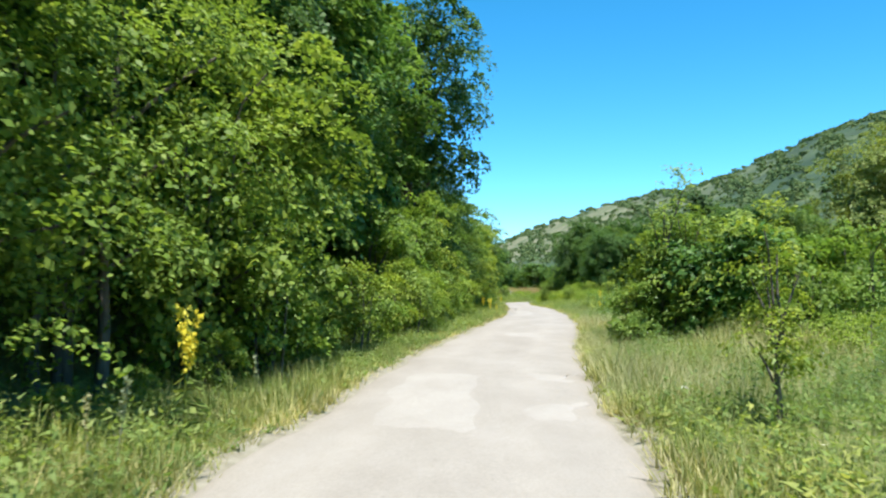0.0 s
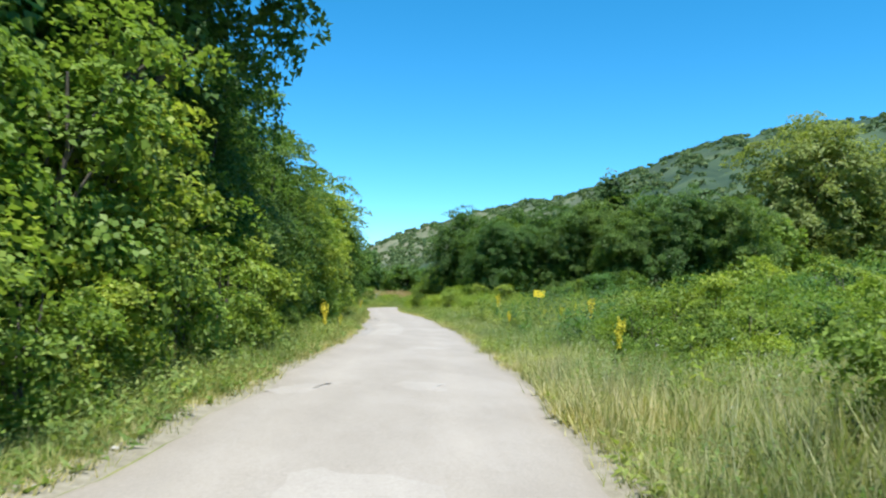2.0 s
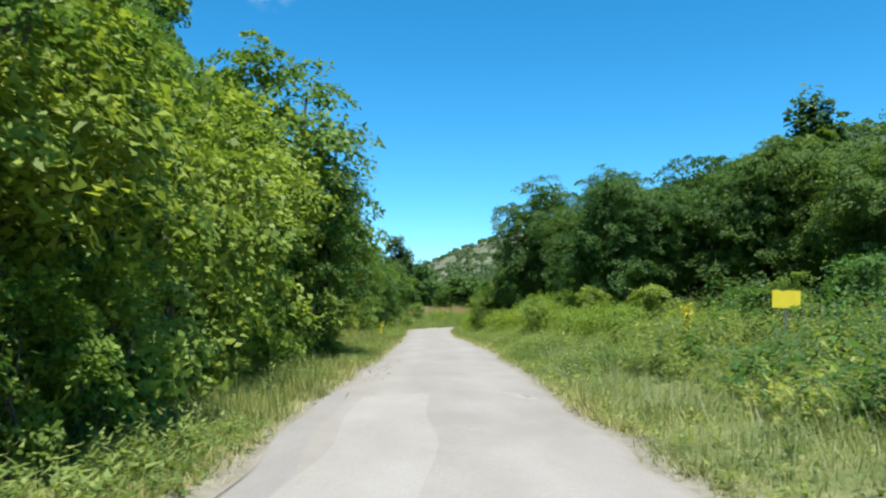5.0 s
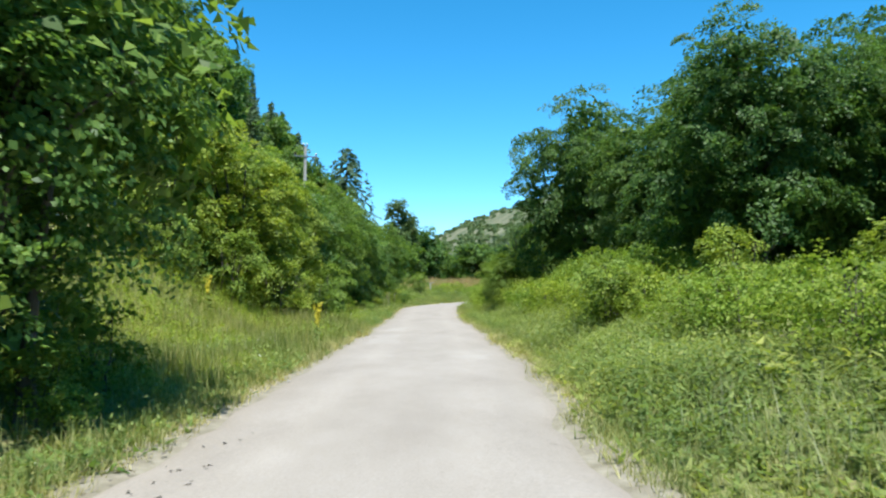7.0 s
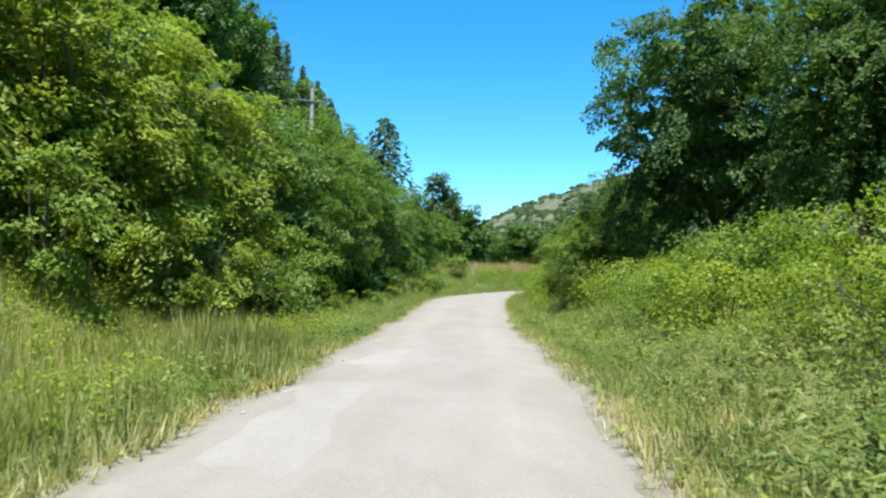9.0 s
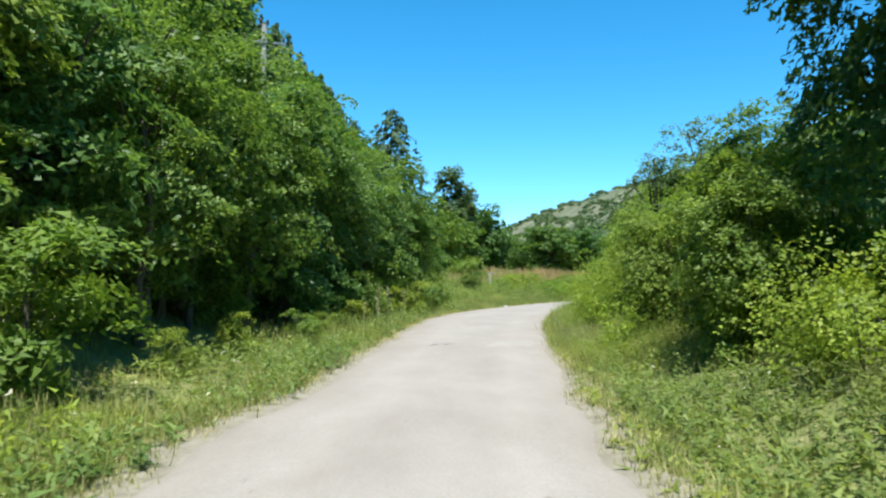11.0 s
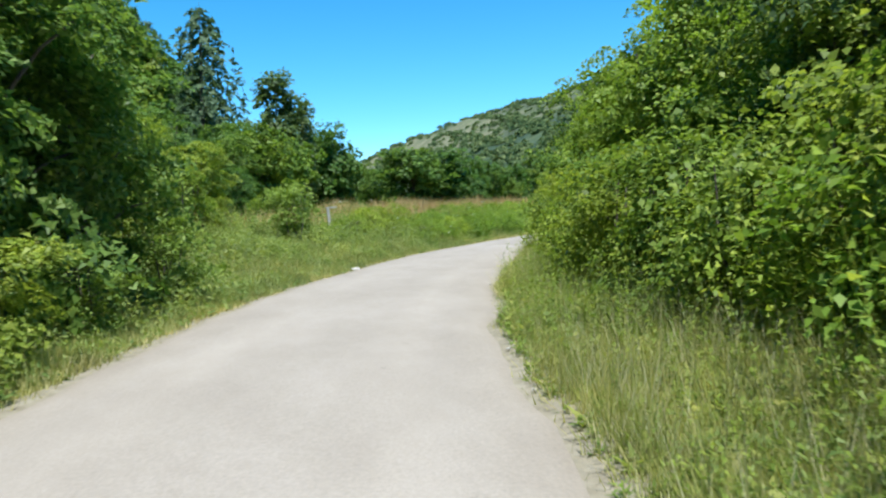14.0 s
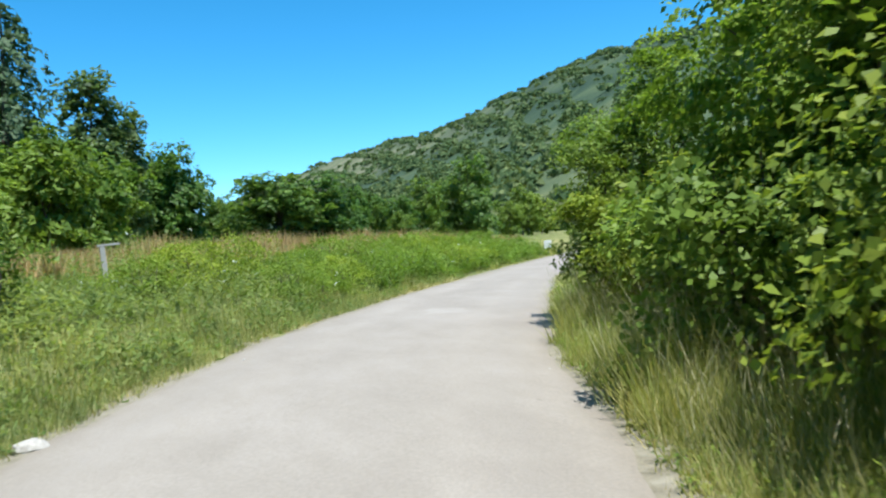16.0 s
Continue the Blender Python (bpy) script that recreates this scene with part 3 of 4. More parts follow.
PROTOS["bramble"] = [broadleaf("bramble_bush", 61 + i, 1.35, 1.5, 0.02, 60, 64, 0.07, M_BRAMBLE, 10, 0.34, 3, ratio=0.66, fine=True, inner=0.3, flat=0.4, heart=36, label="low sprawling light green bramble bush", category="bush", droop=0.5) for i in range(3)]
PROTOS["mound"] = [broadleaf("bramble_thicket", 67 + i, 1.6, 1.45, 0.02, 62, 62, 0.075, M_HAZEL, 10, 0.32, 4, ratio=0.66, fine=True, split=True, inner=0.4, flat=0.4, heart=30, label="tangled dark green bramble mound in the meadow", category="bush", droop=0.6) for i in range(2)]
PROTOS["near"] = [broadleaf("tall_shrub", 65 + i, 4.6, 1.7, 0.1, 180, 84, 0.088, M_HAZEL, 10, 0.44, 3, label="tall leafy shrub crowding the road edge", category="bush") for i in range(3)]
PROTOS["airy"] = [broadleaf("slender_tree", 69, 6.0, 1.6, 1.5, 90, 60, 0.1, M_POPLAR, 10, 0.42, 2, fine=True, split=True, flat=0.3, heart=30, label="slender grey-green tree standing above the hedge")]
PROTOS["thicket"] = [broadleaf("thicket_bush", 58 + i, 2.3, 1.4, 0.05, 56, 56, 0.12, M_OAK, 6, 0.42, 3, ratio=0.6, label="dark green bush at the far edge of the meadow", category="bush") for i in range(2)]
PROTOS["hedge"] = [broadleaf("hedge_tree", 45 + i, 5.6, 2.2, 0.25, 260, 88, 0.105, M_BRAMBLE, 13, 0.5, 3, ratio=0.7, fine=True, split=True, heart=300, droop=0.5, flat=0.14, label="dense leafy hedge tree with dark hollows beside the bend") for i in range(2)]
PROTOS["skirt"] = [broadleaf("hedge_bush", 48 + i, 2.0, 1.15, 0.05, 60, 64, 0.085, M_HAZEL, 7, 0.42, 4, ratio=0.7, fine=True, split=True, heart=90, droop=0.6, label="low leafy bush hanging over the grass below the hedge", category="bush") for i in range(3)]
PROTOS["mid"] = [broadleaf("woodland_tree", 71 + i, 9.5, 3.6, 0.8, 210, 30, 0.36, M_OAK, 11, 0.7, 1, flat=0.55, label="broadleaf tree in the woodland on the slope") for i in range(4)]
PROTOS["midlight"] = [broadleaf("slope_tree", 81 + i, 7.0, 3.0, 0.4, 160, 26, 0.33, M_HAZEL, 10, 0.62, 2, flat=0.5, label="light green bushy tree on the hillside") for i in range(3)]
PROTOS["fir"] = [conifer("fir_tree", 91 + i, 13, 2.6, 15, 4, 0.72, "dark green conical fir on the hillside") for i in range(2)]
PROTOS["pine"] = [conifer("pine_tree", 93, 21, 8.6, 22, 6, 0.7, "tall broad conical pine on the spur of the hill", 0.55)]
PROTOS["willow"] = [broadleaf("willow_tree", 95, 15, 6.5, 1.5, 520, 52, 0.38, M_WILLOW, 18, 1.2, 1, label="pale yellow-green willow with visible limbs", ratio=0.4)]
PROTOS["poplar"] = [broadleaf("poplar_tree", 96 + i, 13, 2.1, 2.0, 230, 18, 0.36, M_POPLAR, 12, 0.5, 1, flat=0.6, label="slender grey-green poplar at the wood's edge") for i in range(2)]
PROTOS["sapling"] = [broadleaf("sapling", 98 + i, 4.3, 0.85, 0.9, 40, 44, 0.1, M_SHRUB, 8, 0.36, 1, fine=True, split=True, heart=6, label="spindly sapling with an open leafy top") for i in range(2)]

# ---- trees along the left of the road ----
rng = np.random.default_rng(21)
for y in np.arange(-3, 41, 2.7):
    if 16 < y < 25.2:
        continue
    x, yy = beside(y, (-5.5 if y < 10 or y > 39 else -5.0) + rng.uniform(-0.4, 0.4))
    plant("over" if y < 11 else "canopy" if y < 13 else "shade" if y > 36.5 else "pale", x, yy, rng.uniform(0.85, 1.15) * (0.86 if y > 23 else 1))
for y in np.arange(-2, 44, 4.4):
    x, yy = beside(y, -8.6 + rng.uniform(-0.6, 0.4))
    plant("tall", x, yy, rng.uniform(1.0, 1.2) if y < 23 else rng.uniform(0.66, 0.8))
for y in np.arange(2, 62, 1.9):
    x, yy = beside(y, (-3.5 if 9 < y < 40 else -3.85) + rng.uniform(-0.3, 0.25))
    hollow = 6 < y < 12 or 37 < y < 42 or 16 < y < 19 or 54 < y < 64
    plant("edge", x, yy, rng.uniform(0.25, 0.4) if hollow else rng.uniform(0.7, 1.1) if 9 < y < 40 or y > 50 else rng.uniform(0.25, 0.5))
for x, y, s in ((-4.8, 31.0, 1.15), (-5.6, 26.6, 1.15), (-6.2, 22.0, 1.2)):
    plant("tall", x, y, s)
# high crowns added overhead to keep the hollow below dark
for y in (17.2, 21.6):
    x, yy = beside(y, -6.4)
    plant("big", x, yy, 0.72)
for y in np.arange(15.5, 25, 2.2):
    x, yy = beside(y, -8.4 + rng.uniform(-0.4, 0.4))
    plant("thicket", x, yy, rng.uniform(1.3, 1.7))
plant("big", -1.4, 36.0, 1.0)
plant("shade", -0.9, 42.6, 0.9)
plant("shade", -1.6, 40.0, 1.0)
plant("shade", -2.0, 45.6, 0.95)
plant("tall", -2.2, 49, 0.95)
for y in np.arange(44, 64, 2.8):
    x, yy = beside(y, (-5.0 if y > 47 else -5.5) + rng.uniform(-0.3, 0.3))
    plant("hazel" if 50 < y < 57 else "pale" if y > 57 else "shade", x, yy, rng.uniform(0.85, 1.02) * (0.85 if y < 50 else 1))
for y in np.arange(52, 68, 4.5):
    x, yy = beside(y, -8.0 + rng.uniform(-0.5, 0.5))
    plant("canopy", x, yy, rng.uniform(0.95, 1.1))
plant("dark", 3.2, 69.5, 1.3)
plant("pale", 2.1, 66.3, 1.1)
for x, y, s in ((4.3, 70.6, 0.6), (3.3, 71.4, 0.7), (4.6, 68.4, 0.42), (1.0, 86.8, 1.1), (2.7, 88.2, 1.1), (4.0, 90.0, 1.0), (-0.6, 86.0, 1.0)):
    plant("edge", x, y, s)
plant("shrub", 3.6, 66.0, 0.6)
plant("thicket", 3.0, 69.4, 0.9)
plant("canopy", 3.9, 68.6, 0.76)
for y in np.arange(73, 91, 2.6):
    plant("hazel", -4.6 + rng.uniform(-0.8, 0.8) + max(0, y - 87) * 0.9, y, rng.uniform(0.8, 1.05))
for x, y, s in ((-2.6, 87.6, 0.85), (0.4, 88.4, 0.95), (-1.2, 90.5, 1.0)):
    plant("hazel", x, y, s)
for y in np.arange(90, 122.5, 2.3):
    off = np.interp(y, [90, 100, 108, 114, 126], [-7.4, -6.2, -5.5, -5.2, -4.6])
    x, yy = beside(y, off + rng.uniform(-0.4, 0.2))
    plant("hazel" if y < 98.5 else "canopy" if y < 112 and round((y - 90) / 2.3) % 2 else "dark", x, yy, rng.uniform(0.9, 1.1) * (1 if y < 98.5 else 0.88 if y < 112 else 0.8))
for y in np.arange(92, 121, 3.6):
    x, yy = beside(y, np.interp(y, [90, 108, 126], [-11, -8.4, -7.8]) + rng.uniform(-0.6, 0.6))
    plant("midlight", x, yy, rng.uniform(0.7, 0.82) if y < 104 else rng.uniform(0.6, 0.72))
for y in np.arange(94, 123, 2.6):
    off = np.interp(y, [90, 100, 108, 126], [-5.2, -4.2, -3.5, -3.4])
    x, yy = beside(y, off + rng.uniform(-0.2, 0.3))
    plant("shrub", x, yy, rng.uniform(0.85, 1.2) if y < 97 else rng.uniform(0.22, 0.4) if y < 112 else rng.uniform(0.5, 0.75))
for x, y, s in ((3.0, 91.5, 1.25), (4.3, 93.2, 0.9), (2.0, 90.2, 1.35), (4.9, 95.2, 0.85), (0.6, 89.0, 1.2), (3.6, 94.6, 1.3)):
    plant("shrub", x, y, s)
for y in np.arange(103, 122, 1.8):
    x, yy = beside(y, -7.3 + rng.uniform(-0.5, 0.5))
    plant("thicket", x, yy, rng.uniform(1.2, 1.6))
for y in np.arange(98, 113, 1.3):
    x, yy = beside(y, np.interp(y, [98, 108, 113], [-6.6, -5.9, -5.6]) + rng.uniform(-0.3, 0.3))
    plant("edge" if y < 108 else "thicket", x, yy, rng.uniform(0.75, 1.05))
# taller trees above the bank
for x, y, s in ((-8.6, 80, 0.95), (-9.4, 86, 1.0), (-8.2, 91, 0.95), (-13, 83, 1.0), (-13.4, 90, 1.05), (-7.8, 75, 0.85), (-9, 103, 0.9), (-12, 108, 1.0), (-14, 100, 1.0), (-9, 112, 0.9), (-16, 106, 1.05), (-12.5, 97, 1.0)):
    plant("tall", x, y, s)
# woodland up the slope
for i in range(80):
    y = rng.uniform(66, 250)
    x = np.interp(y, HILL_Y, HILL_X) - 5 - 55 * rng.uniform(0, 1) ** 1.4 - (5 if y < 92 else 0)
    if 88 < y < 134:
        x -= 7
    plant("mid" if rng.uniform() < 0.5 else "midlight", x, y, rng.uniform(0.85, 1.3) if y > 134 else rng.uniform(0.7, 0.95))
for i in range(52):
    y = rng.uniform(165, 250)
    x = np.interp(y, HILL_Y, HILL_X) - rng.uniform(10, 62)
    plant("fir", x, y, rng.uniform(0.75, 1.1))
for i in range(8):
    y = rng.uniform(-25, 66)
    plant("mid", np.interp(y, HILL_Y, HILL_X) - rng.uniform(7, 22), y, rng.uniform(1.0, 1.3))
for x, y, s in ((1.3, 209.5, 1.02), (-3.6, 206.5, 0.62)):
    plant("pine", x, y, s)
plant("poplar", 10.8, 183, 1.02)
plant("poplar", 13.0, 186, 0.85)
plant("poplar", 16.9, 252, 1.2)
for i in range(26):
    x = rng.uniform(2, 46)
    y = 190 + x * 0.75 + rng.uniform(-8, 10)
    plant("mid", x, y, rng.uniform(0.75, 1.1) if x < 17 else rng.uniform(0.45, 0.75))
plant("mid", 24.8, 193.5, 1.2, None, 0.6)
plant("mid", 28.5, 196.0, 1.1, None, 0.6)
for i in range(10):
    plant("midlight", rng.uniform(-2, 14), rng.uniform(166, 182), rng.uniform(0.5, 1.0))

# ---- bushes and trees on the right ----
for x, y, s in ((5.6, 20.2, 1.0), (6.4, 20.6, 0.9), (3.3, 8.4, 0.52)):
    plant("sapling", x, y, s)
for x, y, s in ((5.9, 20.3, 1.25), (7.2, 19.9, 1.35), (6.6, 20.9, 1.2), (8.4, 20.2, 1.35), (4.9, 20.2, 0.7), (7.0, 25.0, 0.62), (8.0, 24.6, 0.7), (9.4, 26.0, 0.65), (7.8, 17, 0.9), (10, 19.0, 1.2)):
    plant("shrub", x, y, s)
for x, y, s in ((13.2, 34.5, 1.1), (9.0, 30.4, 0.6), (15.5, 37.5, 1.2), (7.6, 14.5, 0.7), (10.2, 38.2, 0.7)):
    plant("bramble", x, y, s)
for x, y, s in ((10.4, 36.0, 1.05), (11.0, 33, 0.95), (8.5, 33.4, 0.7), (9.4, 34.6, 0.95), (9.9, 32.0, 0.8), (12.0, 35.4, 1.1), (8.9, 31.8, 0.6)):
    plant("mound", x, y, s)
for x, y, s in ((10.3, 33.9, 0.72), (11.6, 34.6, 0.8), (9.4, 32.6, 0.5), (12.6, 36.2, 0.85), (13.8, 32.2, 0.6), (16.2, 35.0, 0.8)):
    plant("edge", x, y, s)
for x, y, s in ((9.8, 33.2, 0.42), (10.9, 35.2, 0.55), (12.2, 33.4, 0.5)):
    plant("thicket", x, y, s)
for x, y, s in ((5.3, 20.6, 0.8), (6.4, 20.4, 1.1), (7.4, 20.4, 1.25), (8.6, 20.2, 1.2), (8.8, 24.8, 0.55)):
    plant("thicket", x, y, s)
for x, y, s in ((12.4, 36.3, 0.95), (16.5, 38, 1.0)):
    plant("shrub", x, y, s)
for x, y, s in ((19.4, 80.1, 0.58), (17.3, 78.8, 0.62), (22.5, 77.5, 0.66), (26, 77.4, 0.8), (28, 71, 0.75), (24.8, 71.5, 0.62), (31.5, 69, 0.75)):
    plant("crown", x, y, s, None, 1.08)
for i in range(16):
    x, y = rng.uniform(20, 60), 0
    y = 88 - x * 0.5 + rng.uniform(-3, 6)
    plant("midlight", x + 8, y, rng.uniform(0.6, 1.0))
plant("willow", 54.8, 94.3, 1.3)
plant("willow", 63, 92, 0.95)
plant("poplar", 26.2, 78.4, 0.78)
for i in range(22):
    x = 15 + i * 0.95 + rng.uniform(-0.4, 0.4)
    plant("bramble" if x < 18 else "thicket", x, 70.5 - (x - 15) * 0.42 + rng.uniform(-1, 3), rng.uniform(0.35, 0.7) if x < 18 or i % 3 else 1.0)
for x, y, s in ((15.5, 71, 0.8), (14.8, 75, 0.8), (20.5, 71, 0.8), (13.2, 78, 0.8)):
    plant("shrub", x, y, s)
for x, y, s, tall in ((18.1, 98.2, 0.8, 1.18), (20.3, 84.4, 0.74, 0.95), (23.6, 81.5, 0.78, 1.05), (19.6, 90.6, 0.7, 1.05), (23.0, 92.5, 0.85, 1.0), (26.8, 86.0, 0.85, 1.0)):
    plant("crown", x, y, s, None, tall)
for x, y, s in ((14.4, 103.6, 0.6), (14.7, 99.7, 0.72), (14.0, 98.9, 0.6)):
    plant("near", x, y, s)
plant("airy", 18.2, 117.0, 1.0)
plant("airy", 19.6, 116.2, 1.15)
plant("canopy", 20.2, 117.4, 0.82)
# dark thicket where the meadow ends
for x, y, s in ((18.5, 46.5, 0.6), (19.6, 49.2, 0.65), (21.0, 52.2, 0.7), (22.5, 55.4, 0.7), (24.4, 58.8, 0.75), (26.4, 62.4, 0.8), (21.8, 47.5, 0.9), (23.2, 51.0, 1.0), (25.0, 54.5, 1.1), (27.0, 58.0, 1.1), (25.5, 47.8, 1.2), (28.5, 53.0, 1.3)):
    plant("thicket", x, y, s)
for y in np.arange(69, 104, 2.1):
    x, yy = beside(y, np.interp(y, [69, 80, 104], [5.6, 5.0, 4.6]) + rng.uniform(-0.5, 0.5))
    plant("bramble", x, yy, rng.uniform(0.8, 1.1))
    x, yy = beside(y + 1, np.interp(y, [69, 80, 104], [7.6, 7.0, 6.2]) + rng.uniform(-0.6, 0.6))
    plant("bramble", x, yy, rng.uniform(1.0, 1.35) * np.interp(y, [69, 75, 80], [0.5, 0.65, 1]))
for x, y, s in ((15.6, 103.5, 1.0), (16.5, 106, 1.15), (15.0, 100.5, 0.8), (17.4, 103, 1.4), (15.6, 108.5, 0.95)):
    plant("shrub", x, y, s)
for y in np.arange(104, 131, 1.9):
    x, yy = beside(y, np.interp(y, [104, 112, 124, 131], [4.3, 4.9, 5.2, 4.6]) + rng.uniform(-0.3, 0.3))
    plant("bramble" if rng.uniform() < 0.6 else "edge", x, yy, rng.uniform(0.8, 1.2) * (1 if y < 121 else 0.45))
    x, yy = beside(y + 0.9, np.interp(y, [104, 112, 124, 131], [5.8, 6.2, 6.4, 6.0]) + rng.uniform(-0.3, 0.3))
    plant("edge" if rng.uniform() < 0.5 else "bramble", x, yy, rng.uniform(1.0, 1.35) * (1 if y < 121 else 0.4))
for x, y, s in ((15.5, 110.5, 0.5), (18.2, 115.0, 0.75), (18.0, 111, 0.62), (17.2, 104.6, 1.0), (19.0, 119.6, 0.8), (22.0, 134.6, 0.8), (20.9, 134.2, 0.6)):
    plant("near", x, y, s)
for x, y, s in ((16.7, 112.8, 0.6), (17.4, 110.0, 0.62), (19.5, 119.0, 0.78), (19.6, 122.4, 0.92), (20.2, 125.4, 0.95), (20.3, 128.6, 0.85), (23.0, 127.6, 1.1), (22.6, 123.4, 1.05), (22.2, 131.6, 0.85)):
    plant("hedge", x, y, s)
for y in np.arange(115.5, 131, 1.25):
    x, yy = beside(y, np.interp(y, [115, 120, 126, 131], [4.6, 4.1, 3.9, 3.9]) + rng.uniform(-0.25, 0.2))
    plant("skirt", x, yy, rng.uniform(0.75, 1.05))
for y in np.arange(130.6, 136, 1.1):
    x, yy = beside(y, 3.75 + rng.uniform(-0.2, 0.25))
    plant("edge", x, yy, rng.uniform(0.75, 1.0))

# ---- past the bend ----
plant("shrub", 12.0, 138.3, 1.0)
plant("bramble", 14.3, 142.2, 0.75)
plant("shrub", 8.6, 133.0, 1.1)
plant("near", 7.2, 134.2, 0.9)
plant("dark", 3.0, 137.0, 0.7)
plant("dark", 6.0, 140.5, 0.66)
for x, y, s in ((6.6, 146.8, 0.85), (8.6, 150.0, 0.72), (9.7, 145.4, 0.45), (5.0, 152.5, 0.9)):
    plant("dark", x, y, s * 0.85)
plant("hazel", 8.6, 138.6, 0.55)
plant("hazel", 5.2, 133.0, 0.8)
plant("shrub", 7.0, 140, 1.2)
for y in np.arange(141, 168, 1.8):
    x, yy = beside(y, -3.9 + rng.uniform(-0.5, 0.3))
    plant("bramble", x, yy, rng.uniform(0.6, 0.95))
    x, yy = beside(y, -6.2 + rng.uniform(-0.8, 0.8))
    plant("bramble", x, yy, rng.uniform(0.7, 1.05))
for i in range(26):
    x = rng.uniform(36, 110)
    plant("midlight" if i % 3 else "mid", x, 190 + rng.uniform(0, 50) - 0.25 * x, rng.uniform(0.5, 0.95))

# ---- scrub on the mountain ----
rng = np.random.default_rng(77)
n = 12000
az = np.radians(rng.uniform(-8, 72, n))
lo = np.interp(np.degrees(az), BASE_AZ, BASE_R) * 0.9
rr = lo + (1750 - lo) * rng.uniform(0, 1, n) ** 1.5
sx, sy = 10 + rr * np.sin(az), 80 + rr * np.cos(az)
band = np.clip((rr - lo[:]) / 900, 0, 1)
keep = (1.3 * (np.degrees(az) > 24) * (band > 0.8) + 0.9 * band * (np.degrees(az) > 14) + np.sin(sx * 0.013 + 2 * np.sin(sy * 0.006)) + np.sin(sy * 0.017 + sx * 0.004) + rng.normal(0, 0.8, n)) > -0.1
sx, sy, rr = sx[keep], sy[keep], rr[keep]
sz = ground_z(sx, sy)
wide = rng.uniform(1.6, 3.6, len(sx)) * (0.8 + rr / 1300)
m = 28
c = np.repeat(np.stack([sx, sy, sz], 1), m, 0)
w = np.repeat(wide, m)[:, None]
d = unit(rng.normal(size=(len(c), 3)))
d[:, 2] = np.abs(d[:, 2])
fv, fq = leaf_cards(c + d * w * np.array([1, 1, 0.85]) * rng.uniform(0.6, 1.15, (len(c), 1)), unit(d + rng.normal(0, 0.4, d.shape)), w[:, 0] * 0.72, 0.8, rng)
tagged(new("mountain_scrub", mesh_of("mountain_scrub", fv, None, fq, (M_FARWOOD,))), "scattered dark green scrub over the dry mountainside", "scrub", kind="stuff")


# ---- grass, herbs and flowers ----
def blades(px, py, height, lean, width, rng, per):
    """Tufts of tapering blades."""
    n = len(px)
    pz = ground_z(px, py) - 0.02
    base = np.repeat(np.stack([px, py, pz], 1), per, 0)
    base[:, :2] += rng.normal(0, 0.06, (n * per, 2))
    h = (np.repeat(np.broadcast_to(height, (n,)), per) * rng.uniform(0.5, 1.25, n * per))[:, None]
    a = rng.uniform(0, 2 * np.pi, n * per)
    d = np.stack([np.cos(a), np.sin(a), np.zeros_like(a)], 1)
    s = np.stack([-np.sin(a), np.cos(a), np.zeros_like(a)], 1) * width * h
    ln = (lean * rng.uniform(0.2, 1.5, n * per))[:, None] * h
    up = np.array([0, 0, 1.0])
    tip = base + d * ln + up * h * 0.98
    v = np.stack([base - s, base + s, tip], 1).reshape(-1, 3)
    return v, np.arange(len(v)).reshape(-1, 3)


def scatter(n, y0, y1, lo, hi, rng, power=1.0, tall=True):
    """Places in a strip along the road; tall plants keep off the mown strip beside the meadow."""
    y = rng.uniform(y0, y1, n)
    off = lo + (hi - lo) * rng.uniform(0, 1, n) ** power
    shift = np.where(off > 0, edge_right(y) - 1.93, 1.93 - edge_left(y))
    off = off + shift * np.exp(-np.maximum(0, np.abs(off) - 2) / 3)
    if tall:
        mown = (y > 36) & (y < 66) & (off > 2.3) & (off < np.interp(y, [36, 42, 58, 66], [2.5, 4.7, 4.5, 2.5]) + 0.5 * np.sin(y * 0.9) + rng.normal(0, 0.35, n)) & (rng.uniform(0, 1, n) > 0.12)
        y, off = y[~mown], off[~mown]
    return beside(y, off)


def grass_field(name, n, y0, y1, lo, hi, height, mat, seed, label, per=6, lean=0.45, width=0.022, power=1.0):
    rng = np.random.default_rng(seed)
    x, y = scatter(n, y0, y1, lo, hi, rng, power, height > 0.21)
    clump = (0.75 + 0.45 * np.sin(x * 1.3 + 2 * np.sin(y * 0.9)) * np.sin(y * 1.1)) * (0.85 + 0.3 * np.sin(x * 0.37 + 1.7 * np.sin(y * 0.21)))
    clump = np.maximum(clump, 0.62)
    v, t = blades(x, y, height * clump, lean, width, rng, per)
    return tagged(new(name, mesh_of(name, v, None, t, (mat,))), label, "grass", kind="stuff")


